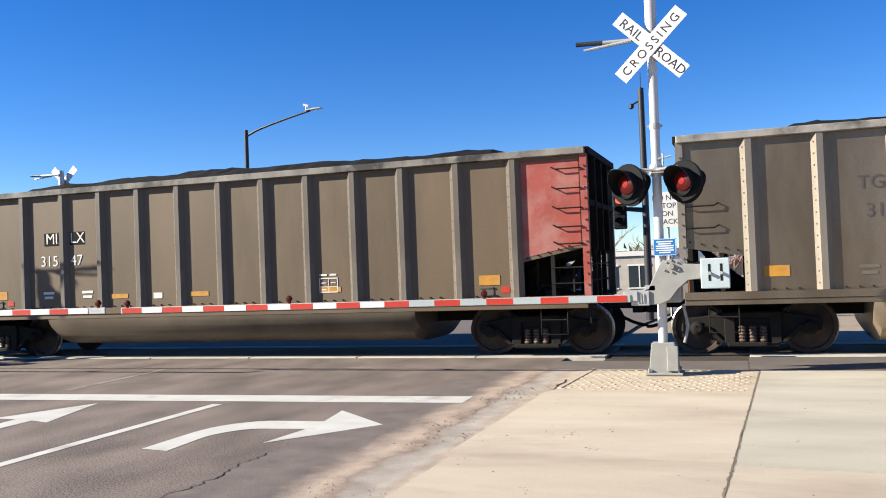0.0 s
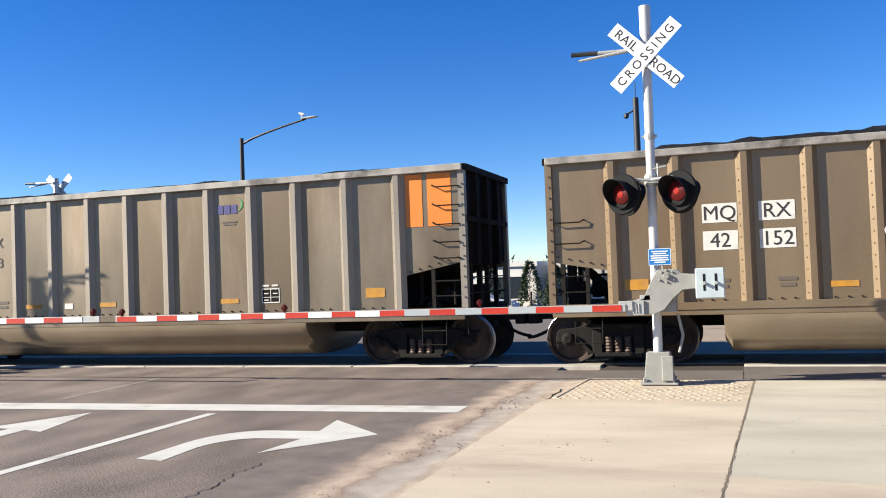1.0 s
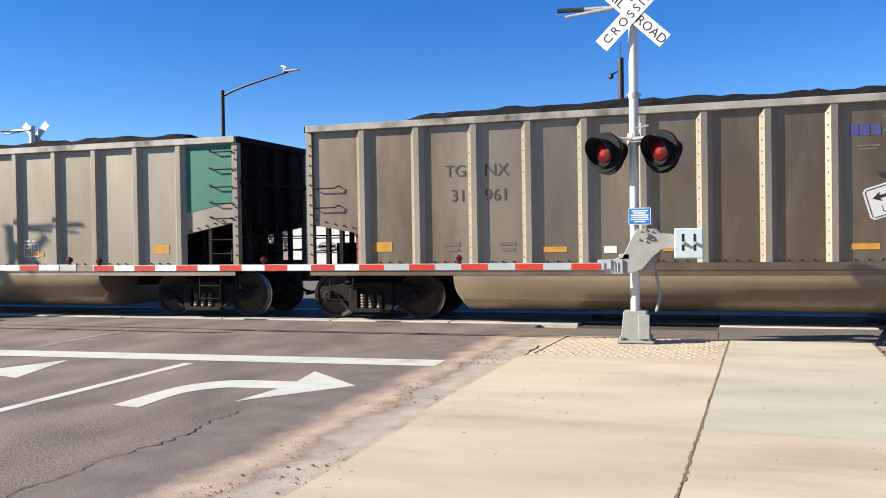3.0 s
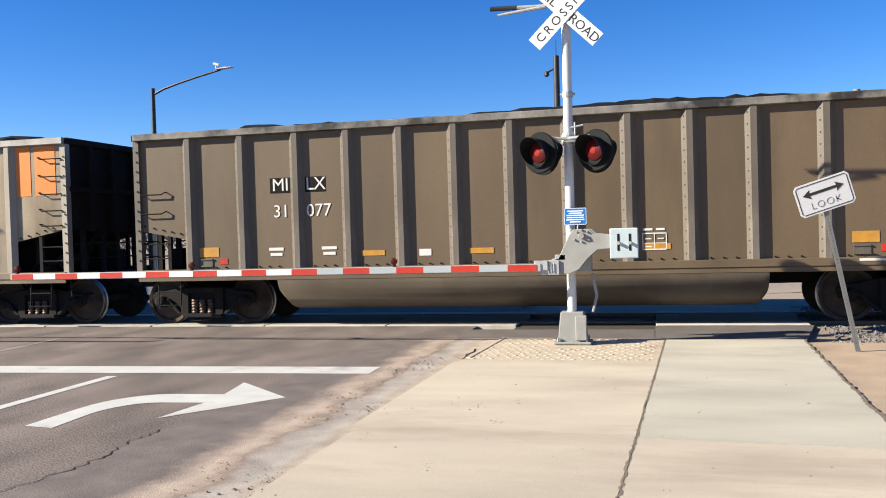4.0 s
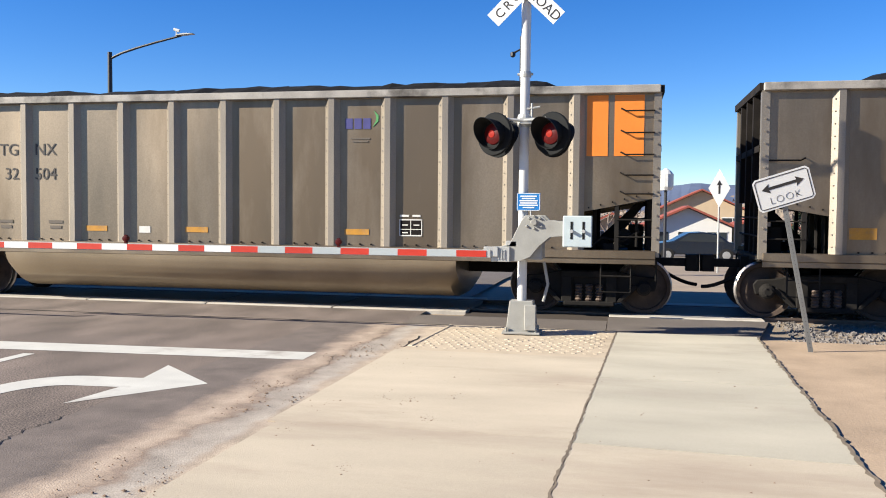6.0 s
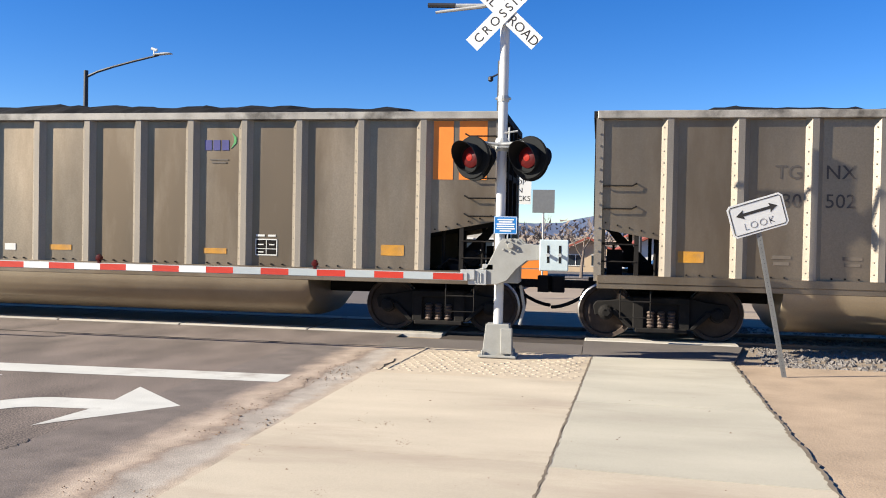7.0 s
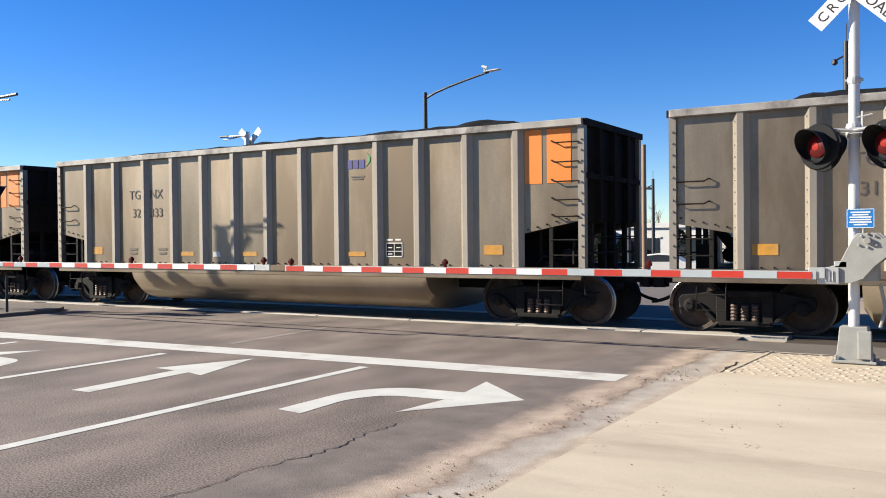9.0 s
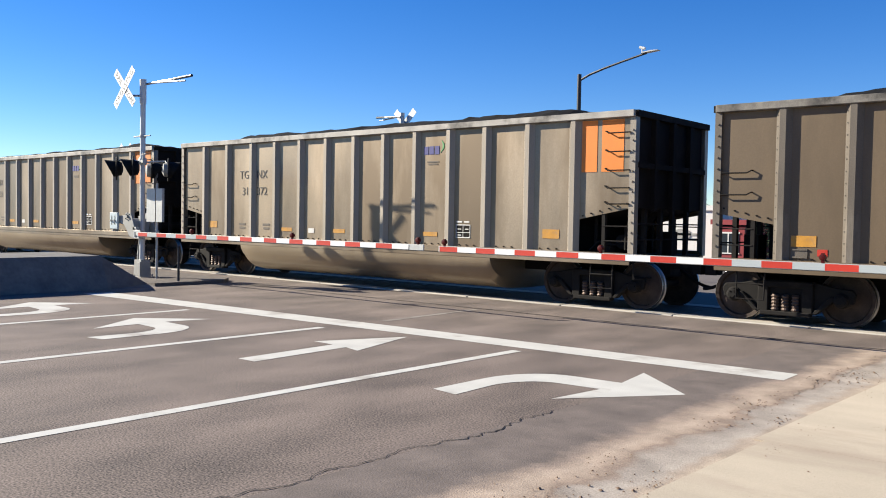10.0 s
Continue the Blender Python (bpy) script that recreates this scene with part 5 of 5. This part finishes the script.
    # rounded belly between the trucks
    def build_tub(bm):
        h = tub_depth
        prof = []
        for i in range(21):
            a = math.pi * i / 20
            c = math.cos(a)
            prof.append((-1.6 * math.copysign(abs(c) ** 0.55, c), 0.98 - h * math.sin(a) ** 0.85))
        slope = spec.get("tub_slope", 0.12)
        xs = (-4.5, -4.5 + slope, 4.12 - slope, 4.12)
        rings = []
        for k, x in enumerate(xs):
            q = 1.0 if k in (1, 2) else spec.get("tub_cut", 0.75)
            rings.append([bm.verts.new((x, y, 0.98 - (0.98 - z) * q)) for y, z in prof])
        for a, b in zip(rings, rings[1:]):
            for i in range(len(prof) - 1):
                bm.faces.new((a[i], a[i + 1], b[i + 1], b[i]))
        bm.faces.new(rings[0])
        bm.faces.new(rings[-1][::-1])
    part("belly", shape(f"tub{tub_depth}", build_tub, spec.get("belly", BELLY), 0, True), car, None, "rounded underslung belly of the wagon")
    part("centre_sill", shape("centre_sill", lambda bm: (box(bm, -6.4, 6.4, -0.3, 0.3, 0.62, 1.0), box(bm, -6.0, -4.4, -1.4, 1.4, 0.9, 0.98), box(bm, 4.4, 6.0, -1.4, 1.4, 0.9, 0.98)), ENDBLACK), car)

    def build_coal(bm):
        nx, ny = 74, 12
        off = spec["seed"] * 7.3
        g = []
        for i in range(nx + 1):
            x = -HALF + 0.1 + (2 * HALF - 0.2) * i / nx
            row = []
            for j in range(ny + 1):
                y = -1.36 + 2.72 * j / ny
                f = min(1, max(0, (HALF - abs(x) - 0.9) / 1.0)) * (1 - (abs(y) / 1.36) ** 3)
                z = top - 0.2 + f * (0.38 + 0.03 * (spec["seed"] % 4) + 0.07 * noise.noise((x * 0.35 + off, y, 0))) + 0.06 * noise.noise((x * 1.4, y * 1.4 + off, 3)) + 0.05 * noise.noise((x * 6, y * 6, off))
                row.append(bm.verts.new((x, y, z)))
            g.append(row)
        for a, b in zip(g, g[1:]):
            for j in range(ny):
                bm.faces.new((a[j], a[j + 1], b[j + 1], b[j]))
    part("coal_load", shape(f"coal{spec['seed'] % 4}{top}", build_coal, COAL), car, None, "heaped black coal")
    part("floor", shape("floor", lambda bm: box(bm, POSTS[0], POSTS[-1], -1.42, 1.42, 0.98, 1.02), ENDBLACK), car)

    # trucks
    wheelsets = []
    for tx in (-6.32, 6.32):
        truck = part("truck", shape("bolster", lambda bm: (box(bm, -0.2, 0.2, -1.05, 1.05, 0.42, 0.66), box(bm, -0.3, 0.3, -0.3, 0.3, 0.6, 0.78), box(bm, -0.95, 0.95, -0.06, 0.06, 0.45, 0.55)), TRUCK, 0.02), car, pose(tx, 0, 0), "cast steel three-piece truck")

        def build_frame(bm):
            prof = [(-1.12, 0.56), (-1.06, 0.64), (-0.8, 0.66), (-0.42, 0.74), (0.42, 0.74), (0.8, 0.66), (1.06, 0.64), (1.12, 0.56), (1.08, 0.4), (0.72, 0.42), (0.42, 0.2), (0.3, 0.15), (-0.3, 0.15), (-0.42, 0.2), (-0.72, 0.42), (-1.08, 0.4)]
            prism(bm, prof, -1.07, -0.99, "y")
            for x0, x1 in ((-0.46, -0.28), (0.28, 0.46)):
                box(bm, x0, x1, -1.14, -0.98, 0.2, 0.72)
            box(bm, -0.42, 0.42, -1.15, -0.98, 0.14, 0.22)
            box(bm, -0.46, 0.46, -1.15, -0.98, 0.62, 0.73)
            for s in (-1, 1):
                prism(bm, [(s * 0.42, 0.2), (s * 0.52, 0.2), (s * 0.86, 0.5), (s * 0.74, 0.52)], -1.13, -0.99, "y")
        fr = shape("side_frame", build_frame, TRUCK, 0.015)

        sp = shape("spring", lambda bm: lathe(bm, [(0.05 + 0.02 * (k % 2), 0.22 + k * 0.028) for k in range(11)], 12, "z", (0, -1.09, 0)), STEEL_RAIL)

        def build_cap(bm):
            lathe(bm, [(0.06, -1.2), (0.1, -1.18), (0.11, -1.1), (0.13, -1.08), (0.13, -0.98)], 14, "y", (0, 0, 0.457))
            for k in range(3):
                a = k * 2.094
                tube(bm, [(0.06 * math.cos(a), -1.215, 0.457 + 0.06 * math.sin(a)), (0.06 * math.cos(a), -1.18, 0.457 + 0.06 * math.sin(a))], 0.014, 5)
        cp = shape("bearing_cap", build_cap, TRUCK)
        for a in (0, 180):
            r = pose(0, 0, 0, 0, 0, a)
            part("side_frame", fr, truck, r)
            for dx in (-0.17, 0, 0.17):
                part("spring", sp, truck, r @ pose(dx, 0, 0))
            for dx in (-0.9, 0.9):
                part("bearing_cap", cp, truck, r @ pose(dx, 0, 0))

        def build_wheels(bm):
            for s in (-1, 1):
                lathe(bm, [(0.1, s * 0.86), (0.13, s * 0.84), (0.14, s * 0.80), (0.2, s * 0.77), (0.38, s * 0.75), (0.395, s * 0.80), (0.452, s * 0.815), (0.457, s * 0.81), (0.457, s * 0.72), (0.482, s * 0.705)], 32, "y")
                lathe(bm, [(0.1, s * 0.66), (0.2, s * 0.70), (0.38, s * 0.70), (0.4, s * 0.682), (0.482, s * 0.685)], 32, "y")
            tube(bm, [(0, -1.0, 0), (0, 1.0, 0)], 0.085, 12)
        for ax in (-0.9, 0.9):
            me = shape("wheels", build_wheels, WHEEL, 0, True)
            if len(me.materials) < 2:                       # the polished tread
                me.materials.append(TREAD)
                for p in me.polygons:
                    c = p.center
                    p.material_index = 1 if math.hypot(c.x, c.z) > 0.44 else 0
            w = part("wheelset", me, truck, pose(ax, 0, 0.457), "rusty wheelset")
            wheelsets.append((w, ax))
    # lettering, on the near side
    Y = -1.518
    for text, px, z, size, al in marks:
        letters("lettering", text, size, letter_mat, car, pose(px, Y, z) @ FRONT, spec.get("ink_label", "dark stencilled letters"), 1.0, al)
    if spec.get("dark"):
        for px, z, w in ((POSTS[2] - 0.34, 2.63, 0.2), (POSTS[2] + 0.36, 2.63, 0.2)):
            part("letter_panel", shape(f"dark_panel{w}", lambda bm: box(bm, -w, w, -1.5155, -1.509, -0.14, 0.14), ENDBLACK), car, pose(px, 0, z), "black painted lettering patch")
        for px in (POSTS[0] + 0.36, (POSTS[11] + POSTS[12]) / 2 + 0.02):
            part("tag", shape("red_tag", lambda bm: box(bm, -0.08, 0.08, -1.518, -1.509, -0.055, 0.055), REFLRED), car, pose(px + 0.3, 0, 1.24), "small red square reflector")
            part("tag_holder", shape("tag_holder", lambda bm: (box(bm, -0.13, 0.13, -1.525, -1.509, -0.075, 0.075), box(bm, -0.13, 0.13, -1.54, -1.525, 0.05, 0.075), box(bm, -0.13, 0.13, -1.54, -1.525, -0.075, -0.05)), POST_DARK), car, pose(px - 0.06, 0, 1.22), "dark steel placard holder")
            part("sill_label", shape("sill_label", lambda bm: box(bm, -0.27, 0.27, -1.626, -1.619, -0.02, 0.02), STENCIL), car, pose(px + 0.15, 0, 1.06), "white strip on the sill")
    if spec.get("note"):
        letters("lettering", spec["note"], 0.105, INK_FADED, car, pose((POSTS[-1] + HALF) / 2 + 0.02, Y - 0.001, 3.36) @ FRONT, "small dark letters")
    if spec.get("plates"):
        for px, z in ((POSTS[2] - 0.42, 2.58), (POSTS[2] + 0.48, 2.58), (POSTS[2] - 0.42, 2.12), (POSTS[2] + 0.48, 2.12)):
            part("letter_panel", shape("letter_panel", lambda bm: box(bm, -0.28, 0.28, -1.5155, -1.509, -0.16, 0.16), STENCIL), car, pose(px, 0, z), "white painted lettering panel")
    if spec.get("logo"):
        lx = (POSTS[8] + POSTS[9]) / 2
        def build_logo(bm):
            for k in range(3):
                box(bm, -0.27 + k * 0.16, -0.14 + k * 0.16, -1.518, -1.509, -0.09, 0.09)
        part("logo_mark", shape("logo", build_logo, INK_BLUE), car, pose(lx, 0, 3.2), "dark blue owner's mark")
        part("logo_swoosh", shape("swoosh", lambda bm: prism(bm, [(0.24, -0.06), (0.34, 0.04), (0.34, 0.14), (0.26, 0.22), (0.30, 0.12), (0.29, 0.04)], -1.518, -1.509, "y"), INK_GREEN), car, pose(lx - 0.02, 0, 3.2), "green curved mark")
        bars(car, "small_print", lx, Y, 2.92, 0.4, 0.1, 2, INK_SOFT)
    ref = shape("reflector", lambda bm: box(bm, -0.22, 0.22, -1.518, -1.509, -0.048, 0.048), YELLOW)
    for i in spec.get("reflectors", (3, 5, 8)):
        part("reflector", ref, car, pose((posts[i] + posts[i + 1]) / 2 - 0.06, 0, 1.34), "yellow reflector strip")
    part("reflector", shape("patch", lambda bm: box(bm, -0.2, 0.2, -1.518, -1.509, -0.09, 0.09), YELLOW), car, pose(posts[0] + 0.36, 0, 1.42), "orange yellow reflector patch")
    if spec.get("end_patch", True):
        part("reflector", shape("patch", lambda bm: box(bm, -0.2, 0.2, -1.518, -1.509, -0.09, 0.09), YELLOW), car, pose((posts[11] + posts[12]) / 2 + 0.02, 0, 1.42), "orange yellow reflector patch")
    # consolidated stencil frame
    sx = (POSTS[8] + POSTS[9]) / 2 - 0.1 + spec.get("stencil", 1.0)
    def build_stencil(bm):
        for q in ((-0.2, 0.2, 0.13, 0.15), (-0.2, 0.2, -0.14, -0.12), (-0.2, -0.185, -0.14, 0.15), (0.185, 0.2, -0.14, 0.15), (-0.006, 0.006, -0.12, 0.13), (-0.185, 0.185, -0.03, -0.018)):
            box(bm, q[0], q[1], -1.519, -1.509, q[2], q[3])
        for q in ((-0.15, -0.05, 0.04, 0.06), (0.05, 0.15, 0.04, 0.06), (-0.15, -0.05, -0.09, -0.07), (-0.19, -0.03, 0.19, 0.225), (0.03, 0.17, 0.19, 0.225)):
            box(bm, q[0], q[1], -1.519, -1.509, q[2], q[3])
    part("stencil_box", shape("stencil_box", build_stencil, STENCIL), car, pose(sx, 0, 1.42), "white outlined data stencil")
    if spec.get("stencil_back", True):
        part("stencil_back", shape("stencil_back", lambda bm: box(bm, -0.2, 0.2, -1.515, -1.509, -0.14, 0.15), ENDBLACK), car, pose(sx, 0, 1.42), "black patch under the stencil")
    part("small_notice", shape("notice", lambda bm: box(bm, -0.11, 0.11, -1.518, -1.509, -0.06, 0.06), STENCIL), car, pose((POSTS[4] + POSTS[5]) / 2 - 0.08, 0, 1.33), "small white notice")
    for i in (2, 3):
        bars(car, "small_print", (POSTS[i - 1] + POSTS[i]) / 2 + 0.1, Y, 1.4, 0.34, 0.2, 2, spec.get("print", INK_SOFT))
    bars(car, "small_print", -2.6, -1.34, 0.86, 0.55, 0.1, 2, INK_SOFT)
    return car, wheelsets




def marks_for(a, b, c, d, size=0.31, hi=2.78, lo=2.33, x=POSTS[2]):
    return ((a, x - 0.16, hi, size, "RIGHT"), (b, x + 0.17, hi, size, "LEFT"), (c, x - 0.16, lo, size, "RIGHT"), (d, x + 0.17, lo, size, "LEFT"))


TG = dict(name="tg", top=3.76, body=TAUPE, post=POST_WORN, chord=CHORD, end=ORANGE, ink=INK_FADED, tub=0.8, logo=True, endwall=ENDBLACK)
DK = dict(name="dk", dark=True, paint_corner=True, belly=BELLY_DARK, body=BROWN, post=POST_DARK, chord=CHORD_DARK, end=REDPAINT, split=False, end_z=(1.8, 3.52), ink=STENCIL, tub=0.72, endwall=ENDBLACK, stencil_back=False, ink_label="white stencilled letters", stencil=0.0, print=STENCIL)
TAUPE_LABEL = "dusty taupe coal wagon with orange end, heaped with coal"
DARK_LABEL = "dark brown coal wagon with faded red end, heaped with coal"
CARS = [
    (-3, dict(TG, marks=marks_for("TG", "NX", "31", "104"), label=TAUPE_LABEL)),
    (-2, dict(TG, marks=marks_for("TG", "NX", "31", "250"), label=TAUPE_LABEL)),
    (-1, dict(DK, marks=marks_for("MI", "LX", "315", "47", 0.33, 2.63, 2.14), label=DARK_LABEL)),
    (0, dict(TG, marks=marks_for("TG", "NX", "31", "833"), label=TAUPE_LABEL)),
    (1, dict(TG, top=3.72, body=TAN, post=TAN, logo=False, end=REDORANGE, plates=True, ink=INK, marks=(("MQ", POSTS[2] - 0.42, 2.57, 0.34, "CENTER"), ("RX", POSTS[2] + 0.48, 2.57, 0.34, "CENTER"), ("42", POSTS[2] - 0.42, 2.11, 0.34, "CENTER"), ("152", POSTS[2] + 0.48, 2.11, 0.34, "CENTER")), label="tan steel coal wagon with white lettering panels and orange end")),
    (2, dict(TG, top=3.65, body=SILVER, post=SILVER, logo=False, end=GREENPAINT, split=False, end_z=(2.15, 3.5), ink=INK_FADED, stencil=0.0, stencil_back=False, even=True, marks=marks_for("TI", "LX", "43", "496", 0.31, 2.48, 2.02, POSTS_EVEN[2]), label="pale grey coal wagon with green end, heaped with coal")),
    (3, dict(TG, marks=marks_for("TG", "NX", "31", "961"), label=TAUPE_LABEL)),
    (4, dict(DK, marks=marks_for("MI", "LX", "31", "077", 0.33, 2.63, 2.14), label=DARK_LABEL)),
    (5, dict(TG, top=3.72, body=TAN, post=TAN, chord=CHORD_DARK, logo=False, note="ROTARY END", end=AMBER, split=False, end_z=(1.85, 3.52), stencil=-1.0, belly=BELLY_DARK, tub=0.5, tub_slope=0.5, tub_cut=0.12, ink=INK_FADED, marks=marks_for("NC", "UX", "11", "325", 0.31, 2.6, 2.16), label="tan steel coal wagon with an amber end and shallow belly")),
    (6, dict(TG, marks=marks_for("TG", "NX", "32", "504"), label=TAUPE_LABEL)),
    (7, dict(TG, marks=marks_for("TG", "NX", "31", "600"), label=TAUPE_LABEL)),
    (8, dict(TG, marks=marks_for("TG", "NX", "30", "502"), label=TAUPE_LABEL)),
    (9, dict(TG, marks=marks_for("TG", "NX", "32", "333"), label=TAUPE_LABEL)),
    (10, dict(TG, marks=marks_for("TG", "NX", "31", "372"), label=TAUPE_LABEL)),
    (11, dict(DK, marks=marks_for("MI", "LX", "31", "5", 0.33, 2.63, 2.14), label=DARK_LABEL)),
    (12, dict(TG, marks=marks_for("TG", "NX", "31", "419"), label=TAUPE_LABEL)),
]
TRAIN = []
for k, spec in CARS:
    spec["seed"] = k + 4
    TRAIN.append((k, *coal_car(spec)))


SPEED, PITCH, START = 18.57, 16.395, 7.76


def motions():
    for k, car, wheelsets in TRAIN:
        x0 = START + PITCH * k
        walk(car, [(t, pose(x0 - SPEED * t, TRACK_Y, RAIL_Z)) for t in (0, 2.5, 5, 7.5, 10)])
        for w, ax in wheelsets:
            walk(w, [(i / 30, pose(ax, 0, 0.457) @ Matrix.Rotation(-SPEED / 0.457 * i / 30, 4, "Y")) for i in range(301)])


motions()
